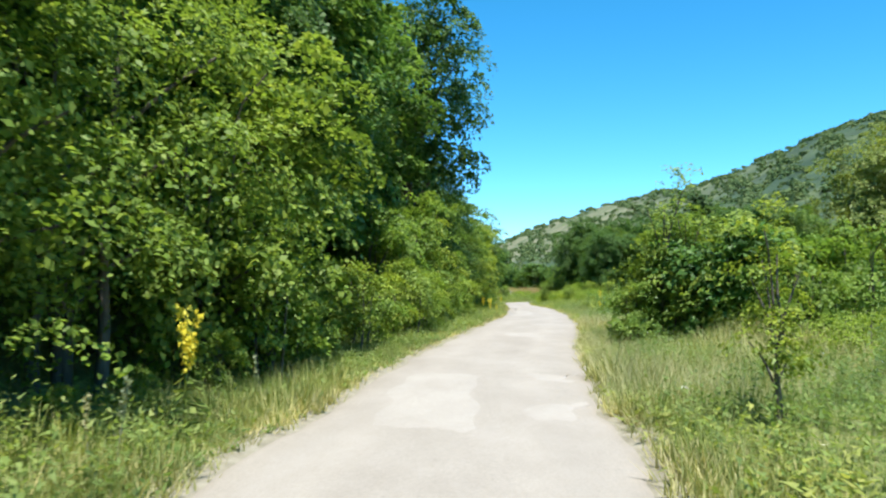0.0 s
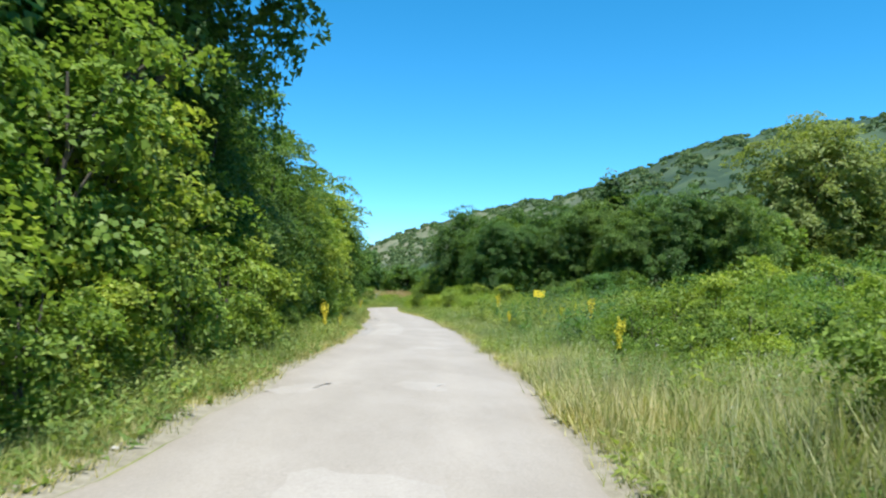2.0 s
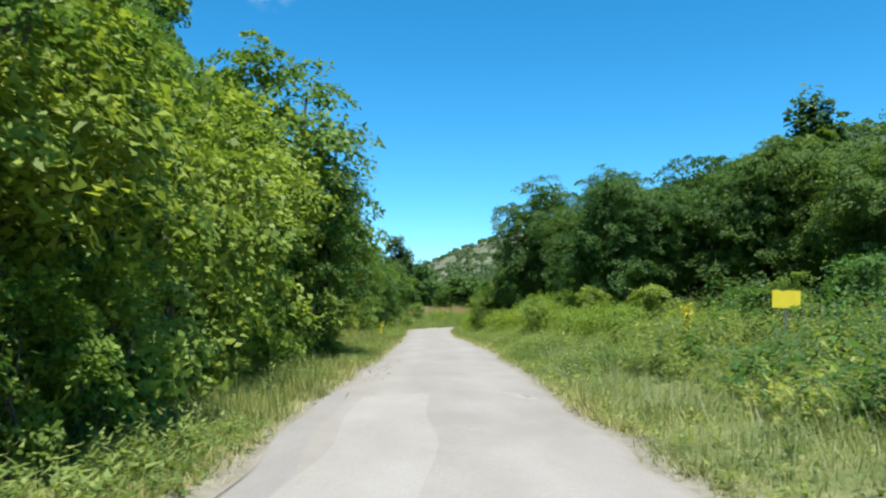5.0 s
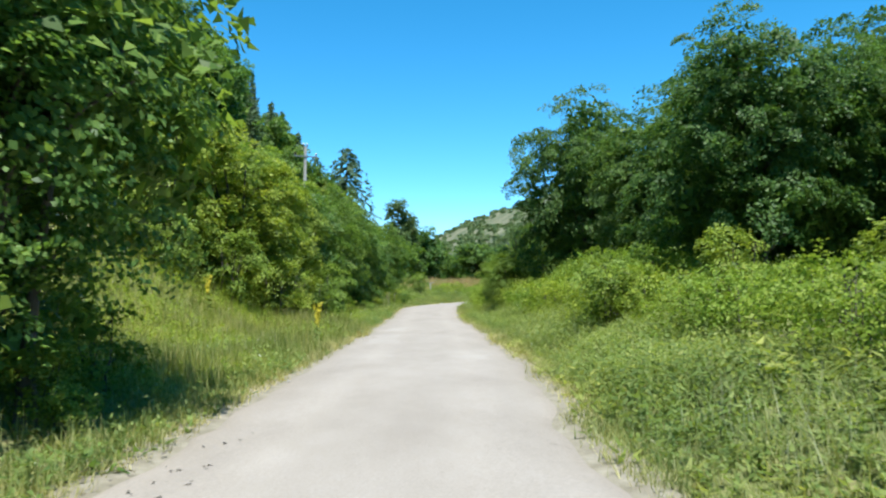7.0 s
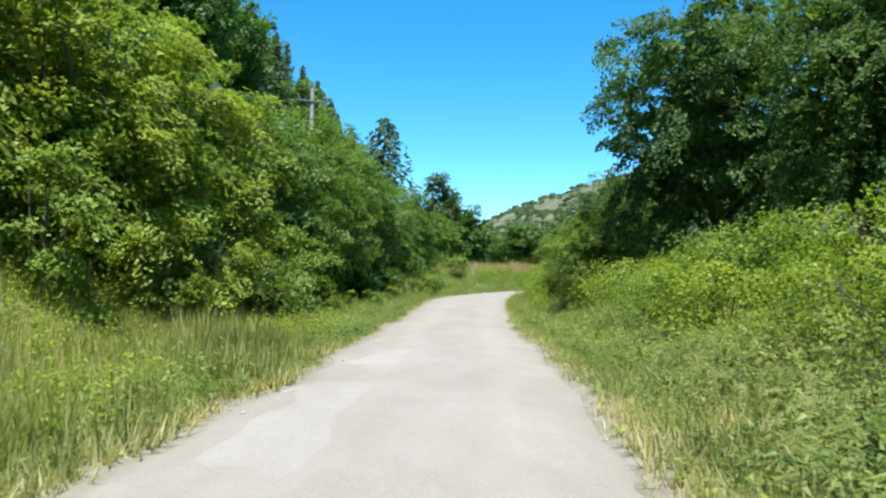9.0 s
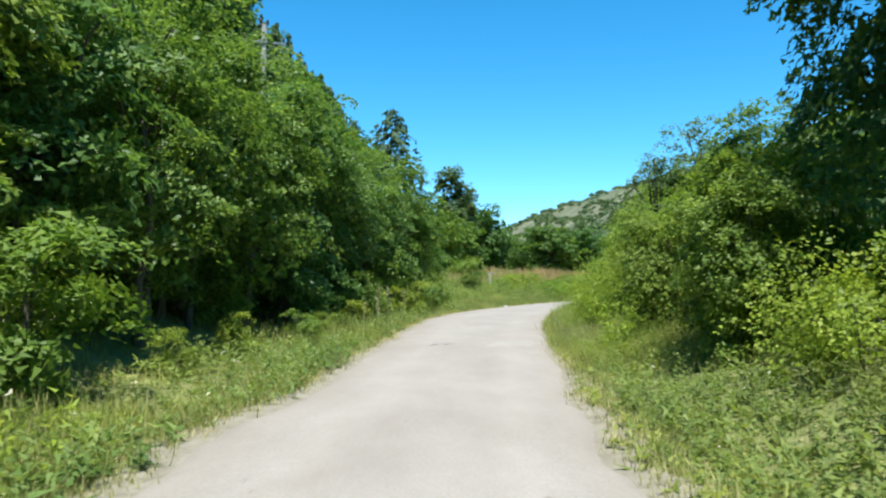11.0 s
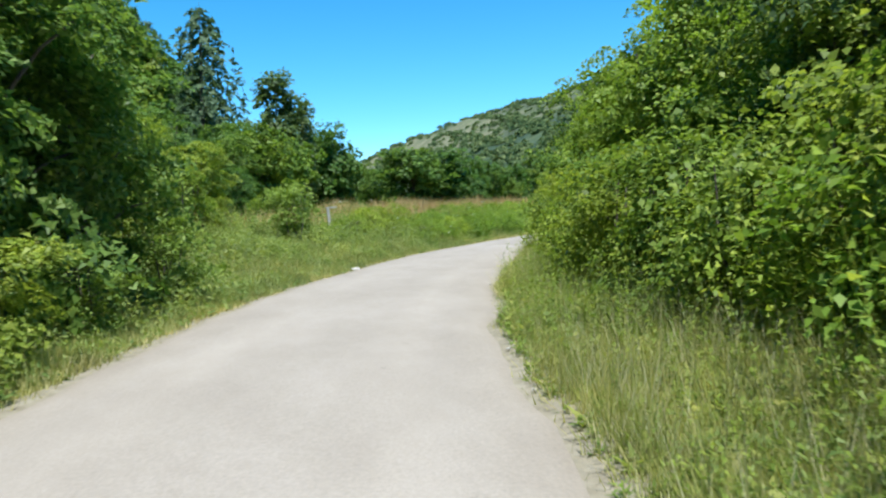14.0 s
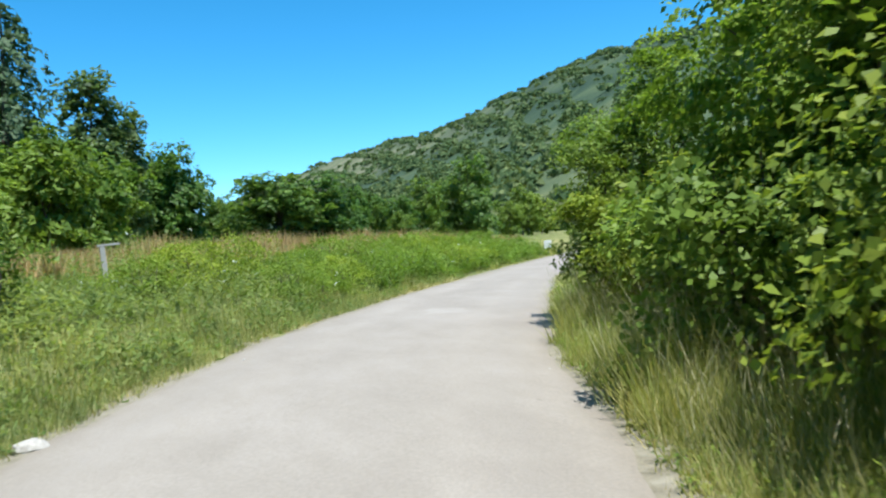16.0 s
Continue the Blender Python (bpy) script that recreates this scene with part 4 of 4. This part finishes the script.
def herb_field(name, n, y0, y1, lo, hi, height, leaf, mat, seed, label, per=9, power=1.0, blossom=False, clump=None):
    """Upright leafy herbs: a thin stem, leaves spiralling up it and hanging out; blossoms sit at the tip alone. They may grow in clumps."""
    rng = np.random.default_rng(seed)
    x, y = scatter(n, y0, y1, lo, hi, rng, power)
    if clump is not None:
        keep = np.sin(x * 1.9 + seed + 2.2 * np.sin(y * 0.8)) * np.sin(y * 1.3 + 1.4 * np.sin(x * 1.1 + seed)) + rng.normal(0, 0.15, len(x)) > clump
        x, y = x[keep], y[keep]
    n = len(x)
    h = height * rng.uniform(0.4, 1.2, n) * (0.72 + 0.45 * np.sin(x * 0.9 + 1.5 * np.sin(y * 0.7)))
    h = np.maximum(h, 0.1)
    foot = np.stack([x, y, ground_z(x, y) - 0.02], 1)
    sway = np.concatenate([rng.normal(0, 0.16, (n, 2)) * h[:, None], h[:, None]], 1)
    f = np.ones((n, per)) if blossom else (0.12 + 0.88 * (np.arange(per) + rng.uniform(0, 1, (n, per))) / per)
    a = (np.arange(per) * 2.4 + rng.uniform(0, 6.28, (n, 1))) + rng.normal(0, 0.3, (n, per))
    out = np.stack([np.cos(a), np.sin(a), rng.uniform(-0.8, 0.8, (n, per))], -1)
    out = unit(out)
    side = unit(np.stack([-np.sin(a), np.cos(a), rng.normal(0, 0.3, (n, per))], -1))
    L = (leaf * rng.uniform(0.7, 1.35, (n, per)) * (1.35 - 0.7 * f))[..., None]
    root = foot[:, None] + sway[:, None] * f[..., None] + out * L * rng.uniform(0.0, 0.5, (n, per, 1))
    tri = np.stack([root - side * L * 0.27, root + side * L * 0.27, root + out * L * 1.3], 2).reshape(-1, 3)
    w = rng.normal(0, 1, (n, 2))
    w = np.concatenate([w / np.linalg.norm(w, axis=1, keepdims=True) * 0.0035, np.zeros((n, 1))], 1)
    stem = np.stack([foot - w, foot + w, foot + sway], 1).reshape(-1, 3)
    v = tri if blossom else np.r_[tri, stem]
    return tagged(new(name, mesh_of(name, v, None, np.arange(len(v)).reshape(-1, 3), (mat,))), label, "wild plants", kind="stuff")


DRY, GREEN, WILD = "straw-coloured dry grass along the road edge", "tall green grass on the verge", "leafy wild herbs among the verge grass"
grass_field("left_edge_grass", 13000, -1, 150, -1.9, -3.0, 0.22, M_EDGE, 1, DRY, 5, 0.7, 0.05)
grass_field("right_edge_grass", 9500, -1, 106, 1.9, 3.0, 0.22, M_EDGE, 2, DRY, 5, 0.7, 0.05)
grass_field("left_verge_grass", 14000, -1, 150, -2.1, -6.5, 0.42, M_GRASS, 3, GREEN, 6, 0.45, 0.02, 1.6)
grass_field("right_verge_grass", 15000, -1, 142, 2.1, 9.5, 0.42, M_GRASS, 4, GREEN, 6, 0.55, 0.014, 1.5)
grass_field("right_verge_straw", 5000, 10, 34, 2.1, 7.5, 0.5, M_STRAW, 40, "dry pale grass stems on the verge", 5, 0.7, 0.01, 1.3)
grass_field("meadow_grass", 15000, 14, 70, 3, 24, 0.52, M_MEADOW, 5, "tall meadow grass with dry seed heads", 5, 0.75, 0.022, 1.2)
grass_field("meadow_straw", 5500, 24, 68, 2.4, 22, 0.66, M_STRAW, 6, "dry seeding grass stems in the meadow", 4, 0.6, 0.012, 1.2)
grass_field("bank_grass", 14000, 71, 96, -2.6, -12, 0.55, M_GRASS, 7, "tall green grass on the roadside bank", 6, 0.45, 0.022)
grass_field("bank_straw", 1200, 71, 96, -2.4, -11, 0.6, M_STRAW, 8, "dry grass stems on the roadside bank", 4, 0.4, 0.014)
grass_field("field_straw", 11000, 138, 182, -9, -26, 0.95, M_RUST, 9, "reddish tan dry grass in the field", 5, 0.35, 0.03)
grass_field("field_grass", 7000, 124, 175, -2.3, -20, 0.5, M_GRASS, 10, "green grass at the edge of the field", 5, 0.45, 0.026, 1.3)
for name, lo, hi, seed in (("left_fringe", -1.92, -2.35, 41), ("right_fringe", 1.92, 2.35, 42)):
    grass_field(name, 8000 if lo < 0 else 5600, -1, 150 if lo < 0 else 105, lo, hi, 0.17, M_STRAW, seed, "short dry tan grass fringing the road", 4, 0.9, 0.07)
grass_field("bend_fringe", 7000, 104, 150, 1.92, 2.6, 0.22, M_EDGE, 43, "short pale green grass fringing the bend", 5, 0.8, 0.05)
herb_field("bend_edge_herbs", 2200, 103, 142, 1.9, 3.2, 0.32, 0.045, M_HAZEL, 51, "low weeds creeping over the edge of the bend", 8, 1.5)
for first, last, seed in ((-1, 30, 21), (108, 140, 23)):
    grass_field("low_verge_grass", 4200, first, last, 2.0, 5.5, 0.24, M_GRASS, seed, "short green grass beside the road", 6, 0.6, 0.035)
    grass_field("low_verge_grass", 2600, first, last, -2.0, -4.2, 0.24, M_GRASS, seed + 1, "short green grass beside the road", 6, 0.6, 0.035)
herb_field("left_herbs", 8000, -1, 135, -2.25, -5, 0.5, 0.085, M_HERB, 11, WILD, 8, 1.3)
herb_field("right_herbs", 11000, -1, 118, 2.25, 8.5, 0.55, 0.055, M_HERB, 12, WILD, 12, 1.3)
grass_field("hedge_foot_grass", 12000, 100, 138, 2.0, 4.6, 0.5, M_GRASS, 31, "tall green grass at the foot of the hedge", 7, 0.6, 0.008, 1.2)
grass_field("hedge_foot_straw", 2600, 104, 138, 2.1, 4.0, 0.75, M_STRAW, 35, "dry grass stems at the foot of the hedge", 4, 0.6, 0.006)
herb_field("bank_foot_herbs", 5000, 62, 100, 2.4, 5.2, 0.75, 0.075, M_HERB, 33, "leafy light green herbs below the brambles", 9)
herb_field("hedge_weeds", 9000, 101, 136, 2.7, 5.0, 1.7, 0.08, M_BRAMBLE, 39, "tall leafy weeds in clumps below the hedge", 14, clump=0.4)
herb_field("hedge_foot_herbs", 4500, 100, 138, 2.1, 4.8, 0.75, 0.042, M_HAZEL, 32, "leafy herbs crowding the foot of the hedge", 13)
herb_field("meadow_herbs", 7000, 12, 66, 3, 19, 0.62, 0.085, M_HERB, 13, "leafy wild herbs in the meadow", 8)
herb_field("bank_herbs", 7500, 71, 96, -2.6, -12, 0.65, 0.075, M_BRAMBLE, 16, "leafy wild herbs on the grassy bank", 8)
herb_field("edge_herbs_left", 4500, -1, 150, -1.95, -3.2, 0.28, 0.09, M_HERB, 17, "low creeping herbs at the road edge", 7)
herb_field("edge_herbs_right", 4500, -1, 150, 1.95, 3.2, 0.28, 0.09, M_HERB, 18, "low creeping herbs at the road edge", 7)
herb_field("mound_herbs", 3200, 50, 69, 3.8, 15, 1.0, 0.12, M_HERB, 34, "tall leafy herbs crowding the far end of the meadow", 11)
herb_field("verge_weeds", 3800, 7, 20, 2.8, 8, 0.9, 0.06, M_HERB, 53, "leafy weeds in clumps in the verge grass", 12, clump=0.4)
herb_field("meadow_dock", 14000, 34, 68, 4.0, 21, 1.9, 0.15, M_OAK, 36, "dark green broad-leaved weeds in clumps in the meadow", 11, clump=0.66)
herb_field("meadow_weeds", 9000, 22, 66, 3.4, 20, 1.25, 0.1, M_HAZEL, 37, "leafy green weeds in clumps among the meadow grass", 12, clump=0.66)
herb_field("silver_weeds", 9000, 36, 64, 4.0, 16, 1.5, 0.13, M_POPLAR, 38, "grey-green woolly weeds in low clumps", 11, clump=0.6)
herb_field("meadow_flowers", 420, 10, 66, 2.6, 15, 0.6, 0.055, M_WHITE, 19, "small white flowers scattered in the meadow", 2, 1.2, blossom=True)
herb_field("white_flowers", 130, 0, 135, 2.4, 7, 0.42, 0.07, M_WHITE, 14, "small white flowers in the verge", 2, 1.2, blossom=True)
herb_field("white_flowers_left", 90, 60, 130, -2.4, -6, 0.35, 0.07, M_WHITE, 15, "small white flowers in the verge", 2, 1.2, blossom=True)


grass_field("bend_verge_grass", 6500, 119, 143, -2.0, -10, 0.4, M_MEADOW, 44, "pale green grass on the verge past the bend", 6, 0.6, 0.022, 1.3)
grass_field("mown_verge", 12000, 34, 68, 2.0, 6.2, 0.2, M_MEADOW, 46, "short pale grass on the mown verge beside the meadow", 5, 0.8, 0.05)
herb_field("tall_herbs", 3600, 145, 170, -2.7, -6.8, 1.2, 0.13, M_BRAMBLE, 47, "tall light green herbs along the far side of the bend", 11, 1.3)
herb_field("umbel_flowers", 90, 136, 168, -2.8, -8, 1.35, 0.11, M_WHITE, 48, "white flower umbels above the tall herbs", 3, 1.2, blossom=True)
herb_field("bank_flowers", 260, 70, 98, -2.6, -11, 0.6, 0.05, M_WHITE, 49, "small white flowers on the grassy bank", 2, blossom=True)
herb_field("bank_yellow_flowers", 60, 70, 98, -2.6, -11, 0.6, 0.05, M_YELLOW, 50, "small yellow flowers on the grassy bank", 2, blossom=True)
herb_field("field_herbs", 5500, 125, 150, -4.2, -15, 0.95, 0.1, M_HERB, 52, "waist-high leafy weeds along the field", 11)
herb_field("bend_herbs", 3500, 120, 168, -2.4, -11, 0.7, 0.09, M_HERB, 45, "leafy wild herbs along the field", 9, 1.2)

# leaf litter blown against the road's edge
rng = np.random.default_rng(66)
fx, fy = beside(64 + rng.normal(0, 1.0, 300) + 2 * rng.integers(-1, 2, 300), -1.98 + 0.9 * rng.uniform(0, 1, 300) ** 2.5)
fv, fq = leaf_cards(np.stack([fx, fy, road_z(fy) + 0.045], 1), unit(rng.normal(0, 0.2, (300, 3)) + np.array([0, 0, 1.0])), rng.uniform(0.02, 0.06, 300), 0.6, rng, 0.05)
tagged(new("leaf_litter", mesh_of("leaf_litter", fv, None, fq, (M_BARK,))), "dry brown leaf litter on the road edge", "leaf litter", kind="stuff")


# ---- mulleins ----
def mullein(seed, height):
    rng = np.random.default_rng(seed)
    root = new("mullein")
    tagged(root, "tall mullein with a yellow flower spike and grey-green leaves", "wildflower", "mulleins by the road")
    sv, sq = tube([(0, 0, -0.05), (0.02, 0, height * 0.4), (0.0, 0.02, height * 0.75), (0.03, 0.02, height)], [0.014, 0.012, 0.01, 0.004], 6)
    part("stem", mesh_of("mullein_stem", sv, sq, None, (M_HERB,), True), root)
    k = 170
    f = rng.uniform(0.56, 1.0, k)
    a = rng.uniform(0, 2 * np.pi, k)
    arm = rng.integers(0, 6, k)
    r = 0.035 * rng.uniform(0.3, 1.6, k)
    swing = np.where(arm > 0, 0.125 * (f - 0.55) / 0.45, 0) * rng.uniform(0.8, 1.2, k)
    drop = np.where(arm > 0, 0.86 + 0.03 * arm, 1.0)
    c = np.stack([np.cos(a) * r + np.cos(arm * 1.26) * swing, np.sin(a) * r + np.sin(arm * 1.26) * swing, f * height * drop], 1)
    v, q = leaf_cards(c, unit(np.stack([np.cos(a), np.sin(a), 0.4 + 0 * a], 1)), 0.048, 0.9, rng)
    tagged(part("flower_spike", mesh_of("mullein_flowers", v, None, q, (M_YELLOW,)), root, "bright yellow flowers packed round the stem"), kind="stuff")
    k = 26
    a = rng.uniform(0, 2 * np.pi, k)
    f = rng.uniform(0.02, 0.5, k)
    r = 0.16 * (1 - f)
    c = np.stack([np.cos(a) * r, np.sin(a) * r, f * height], 1)
    v, q = leaf_cards(c, unit(np.stack([np.cos(a) * 0.5, np.sin(a) * 0.5, 1 + 0 * a], 1)), 0.24 * (1.2 - f), 0.4, rng)
    part("leaves", mesh_of("mullein_leaves", v, None, q, (M_HERB,)), root)
    return root


PROTOS["mullein"] = [mullein(201 + i, 1.45) for i in range(3)]
for x, y, s in ((-2.5, 8.2, 0.95), (11.2, 43.3, 0.9), (11.4, 46.7, 0.75), (10.2, 49.5, 0.6), (2.7, 41.4, 0.8), (2.9, 50.4, 0.9), (12.7, 61.2, 1.0), (6.9, 30.8, 0.7), (14.0, 52.5, 0.75), (6.37, 79.4, 0.85), (12.1, 51.0, 0.6), (3.3, 45, 0.55), (2.7, 84.6, 0.85)):
    plant("mullein", x, y, s)


# ---- dry stalks ----
def stalk(seed):
    rng = np.random.default_rng(seed)
    root = new("dry_stalk")
    tagged(root, "pale dead flower stalk standing in the verge", "dry plant", "dead stalks in the verge")
    sv, sq = tube([(0, 0, -0.05), (0.03, 0, 0.4), (0.02, 0.04, 0.8), (0.08, 0.05, 1.15)], [0.014, 0.013, 0.011, 0.007], 5)
    part("stem", mesh_of("stalk_stem", sv, sq, None, (M_STRAW,), True), root)
    f = rng.uniform(0.6, 1, 40)
    c = np.stack([0.02 + 0.06 * (f - 0.4) + rng.normal(0, 0.02, 40), 0.04 * f + rng.normal(0, 0.02, 40), f * 1.15], 1)
    v, q = leaf_cards(c, unit(rng.normal(size=(40, 3))), 0.065, 0.6, rng)
    part("seed_head", mesh_of("stalk_seeds", v, None, q, (M_STRAW,)), root)
    return root


PROTOS["stalk"] = [stalk(301 + i) for i in range(2)]
for x, y, s in ((8.6, 111, 1.15), (8.4, 109.8, 1.1), (8.5, 108.6, 0.9), (8.9, 112.3, 1.0), (8.2, 107.6, 0.8), (-2.4, 10.6, 0.6), (-2.6, 6.8, 0.7), (-2.75, 6.6, 0.6)):
    plant("stalk", x, y, s)


# ---- dead shrubs and branches ----
def dead_shrub(seed, height, spread_r):
    rng = np.random.default_rng(seed)
    root = new("dead_shrub")
    tagged(root, "grey-brown dead shrub of bare twigs", "dead bush", "dead shrubs")
    for i in range(22):
        a = rng.uniform(0, 2 * np.pi)
        tip = np.array([math.cos(a) * spread_r * rng.uniform(0.3, 1), math.sin(a) * spread_r * rng.uniform(0.3, 1), height * rng.uniform(0.55, 1)])
        v, q = join([limb((0, 0, -0.1), tip, 0.016, 0.005, rng, 0.1, 5), limb(tip * 0.6, tip * np.array([0.5, 1.3, 1.05]), 0.009, 0.003, rng, 0.1, 4)])
        part("twig", mesh_of("dead_twig", v, q, None, (M_TWIG,), True), root)
    return root


PROTOS["dead"] = [dead_shrub(401, 2.2, 0.9)]
for x, y, s in ((4.2, 92.6, 1.0), (5.3, 97, 0.8)):
    plant("dead", x, y, s)

# ---- yellow sign, power pole, field post, marker ----
def box(sx, sy, sz, at=(0, 0, 0), bevel=0.004):
    bm = bmesh.new()
    bmesh.ops.create_cube(bm, size=1)
    bmesh.ops.scale(bm, vec=(sx, sy, sz), verts=bm.verts)
    bmesh.ops.bevel(bm, geom=bm.edges[:], offset=bevel, segments=2, affect="EDGES")
    bmesh.ops.translate(bm, vec=at, verts=bm.verts)
    return bm


def bm_part(name, bm, mat, parent, label=""):
    me = bpy.data.meshes.new(name)
    bm.to_mesh(me)
    bm.free()
    me.materials.append(mat)
    return part(name, me, parent, label)


def pipe(r, z0, z1, sides=12, r1=None, at=(0, 0)):
    bm = bmesh.new()
    bmesh.ops.create_cone(bm, cap_ends=True, segments=sides, radius1=r, radius2=r if r1 is None else r1, depth=z1 - z0)
    bmesh.ops.translate(bm, vec=(at[0], at[1], (z0 + z1) / 2), verts=bm.verts)
    return bm


sign = new("yellow_sign")
sign.matrix_basis = pose(15.06, 61.5, float(ground_z(15.06, 61.5)), 0, 2, -12)
tagged(sign, "plain yellow rectangular sign on a thin steel post in the meadow", "sign")
top = 1.95 - float(ground_z(15.06, 61.5))
bm_part("post", pipe(0.025, -0.3, top - 0.05), M_STEEL, sign)
bm_part("panel", box(0.62, 0.012, 0.4, (0, -0.035, top - 0.2), 0.004), M_SIGN, sign, "bright yellow painted panel")

pole = new("utility_pole")
pz = float(ground_z(2.0, 122.8))
pole.matrix_basis = pose(2.0, 122.8, pz, 0, 1, 20)
tagged(pole, "weathered concrete power pole with a steel crossarm", "utility pole")
ptop = 13.1 - pz
bm_part("bracket", box(0.4, 0.07, 0.07, (0, 0, ptop - 0.27), 0.01), M_STEEL, pole, "small steel bracket at the pole top")
bm_part("shaft", pipe(0.17, -0.5, ptop - 0.3, 10, 0.11), M_CONC, pole)
crossarm = bm_part("crossarm", box(1.9, 0.09, 0.09, (0, -0.12, ptop - 1.1), 0.01), M_STEEL, pole)
for px, pzz in ((-0.85, ptop - 1.05), (0.85, ptop - 1.05), (-0.14, ptop - 0.28), (0.14, ptop - 0.28)):
    bmi = pipe(0.03, pzz, pzz + 0.12, 8, None, (px, -0.12 if abs(px) > 0.5 else 0))
    for dz in (0.1, 0.16, 0.22):
        bmesh.ops.create_cone(bmi, cap_ends=True, segments=10, radius1=0.075, radius2=0.04, depth=0.06, matrix=Matrix.Translation((px, -0.12 if abs(px) > 0.5 else 0, pzz + dz)))
    bm_part("insulator", bmi, M_PORC, crossarm if abs(px) > 0.5 else pole, "brown porcelain insulator")

post = new("field_post")
post.matrix_basis = pose(13.5, 143.9, float(ground_z(13.5, 143.9)), 2, -3, 10)
tagged(post, "weathered pale post standing in the dry field", "post")
ptz = 1.92 - float(ground_z(13.5, 143.9))
bm_part("shaft", box(0.11, 0.11, ptz + 0.3, (0, 0, ptz / 2 - 0.15), 0.012), M_CONC, post)
bm_part("cap", box(0.5, 0.11, 0.05, (0.14, 0, ptz + 0.02), 0.008), M_CONC, post)

marker = new("road_marker")
mx, my = beside(170.0, -2.8)
marker.matrix_basis = pose(float(mx), float(my), float(ground_z(mx, my)), 0, 0, -30)
tagged(marker, "small white marker sign at the road's bend", "road marker")
bm_part("post", pipe(0.03, -0.2, 0.75), M_STEEL, marker)
bm_part("panel", box(0.5, 0.03, 0.55, (0, -0.04, 0.75), 0.006), M_WPAINT, marker)


# ---- stones at the road's edge ----
def stone(seed):
    rng = np.random.default_rng(seed)
    bm = bmesh.new()
    bmesh.ops.create_icosphere(bm, subdivisions=2, radius=0.5)
    for v in bm.verts:
        v.co *= 1 + 0.25 * noise.noise(v.co * 2.2 + Vector((seed, 0, 0)))
        v.co.z *= 0.55
    me = bpy.data.meshes.new("stone")
    bm.to_mesh(me)
    bm.free()
    me.materials.append(M_STONE)
    return me


stones = [stone(s) for s in (3, 8, 14)]
rng = np.random.default_rng(4)
spots = [(13.6, 131.4, 0.28)]
for i in range(46):
    side = -1 if i % 2 else 1
    x, y = beside(rng.uniform(2, 140), side * rng.uniform(1.7, 2.25))
    spots.append((float(x), float(y), rng.uniform(0.03, 0.07)))
for i, (x, y, s) in enumerate(spots):
    ob = new("stone", stones[i % 3])
    on_road = abs(float(offset_of(x, y))) < 1.95
    ob.matrix_basis = pose(x, y, (float(road_z(y)) + 0.03 if on_road else float(ground_z(x, y))) + s * 0.12, 0, 0, i * 77) @ Matrix.Diagonal((s, s * 0.8, s, 1))
    tagged(ob, "pale limestone lying at the edge of the road", "stone", "loose stones")

# ---- clay scar in the bank ----
bm = bmesh.new()
bmesh.ops.create_grid(bm, x_segments=16, y_segments=12, size=1)
for v in bm.verts:
    a, r = math.atan2(v.co.y, v.co.x), v.co.length
    x, y = -1.3 + v.co.x * 1.5, 85.2 + v.co.y * 1.9
    edge = max(0.0, 1 - r) ** 0.6
    v.co = Vector((x, y, float(ground_z(x, y)) + 0.28 * edge * (0.6 + 0.8 * noise.noise(Vector((x * 1.7, y * 1.7, 0)))) - 0.12 * (r > 0.95)))
me = bpy.data.meshes.new("clay_scar")
bm.to_mesh(me)
bm.free()
me.materials.append(M_SCAR)
tagged(new("clay_scar", me), "bare pale clay showing through the grassy bank", "earth bank", kind="structure")


# ---- bleached patches in the road ----
def road_patch(y0, y1, o0, o1, mat, seed, label):
    rng = np.random.default_rng(seed)
    ny, nx = max(6, int((y1 - y0) / 0.25)), 8
    V = []
    for i in range(nx):
        for j in range(ny):
            f, g = i / (nx - 1), j / (ny - 1)
            wob = 0.14 * math.sin(5 * g + seed) + 0.06 * math.sin(17 * g + 2 * seed)
            o = o0 + (o1 - o0) * f + wob * (1 if f in (0, 1) else 0.6)
            y = y0 + (y1 - y0) * g + (0.22 * math.sin(4.0 * f + seed) + 0.12 * math.sin(11 * f + seed)) * (1 if g in (0, 1) else 0.5)
            x, yy = beside(y, o)
            c = o / 1.95
            V.append((float(x), float(yy), float(road_z(y)) + 0.055 - 0.035 * c * c + (0.005 if 0 < i < nx - 1 and 0 < j < ny - 1 else -0.004)))
    ob = part("road_patch", mesh_of("road_patch", V, grid_quads(nx, ny), None, (mat,), True), road, label)
    return ob


for i, (y0, y1, o0, o1, kind) in enumerate(((8.2, 13.6, -0.9, 0.3, 1), (12.6, 13.8, 0.9, 1.6, 1), (9, 10.4, 0.9, 1.5, 1), (37.6, 38.7, 0.2, 1.2, 1), (45, 57.5, -1.3, -0.1, 1), (44.5, 58, -1.75, -1.35, 0), (57, 58, 1.0, 1.5, 1), (80, 84.8, -1.75, -0.7, 1), (75.4, 76.4, 0.6, 1.4, 1), (86.6, 88.9, -1.5, -0.8, 1), (104.2, 105.6, 0.3, 1.25, 1), (104.3, 105.1, -0.9, -0.4, 0), (138.0, 139.2, -0.2, 0.8, 1), (23, 25, -0.3, 0.9, 1), (29.4, 30.5, 0.2, 0.9, 1), (29.1, 30.0, -1.3, -0.7, 1))):
    road_patch(y0, y1, o0, o1, M_PATCH if kind else M_GREYPATCH, i + 1, "bleached patch in the road" if kind else "grey patch in the road")

# plants that were grown but never set out
for pool in PROTOS.values():
    for proto in pool:
        if proto.name not in planted:
            for ob in list(proto.children_recursive) + [proto]:
                bpy.data.objects.remove(ob)
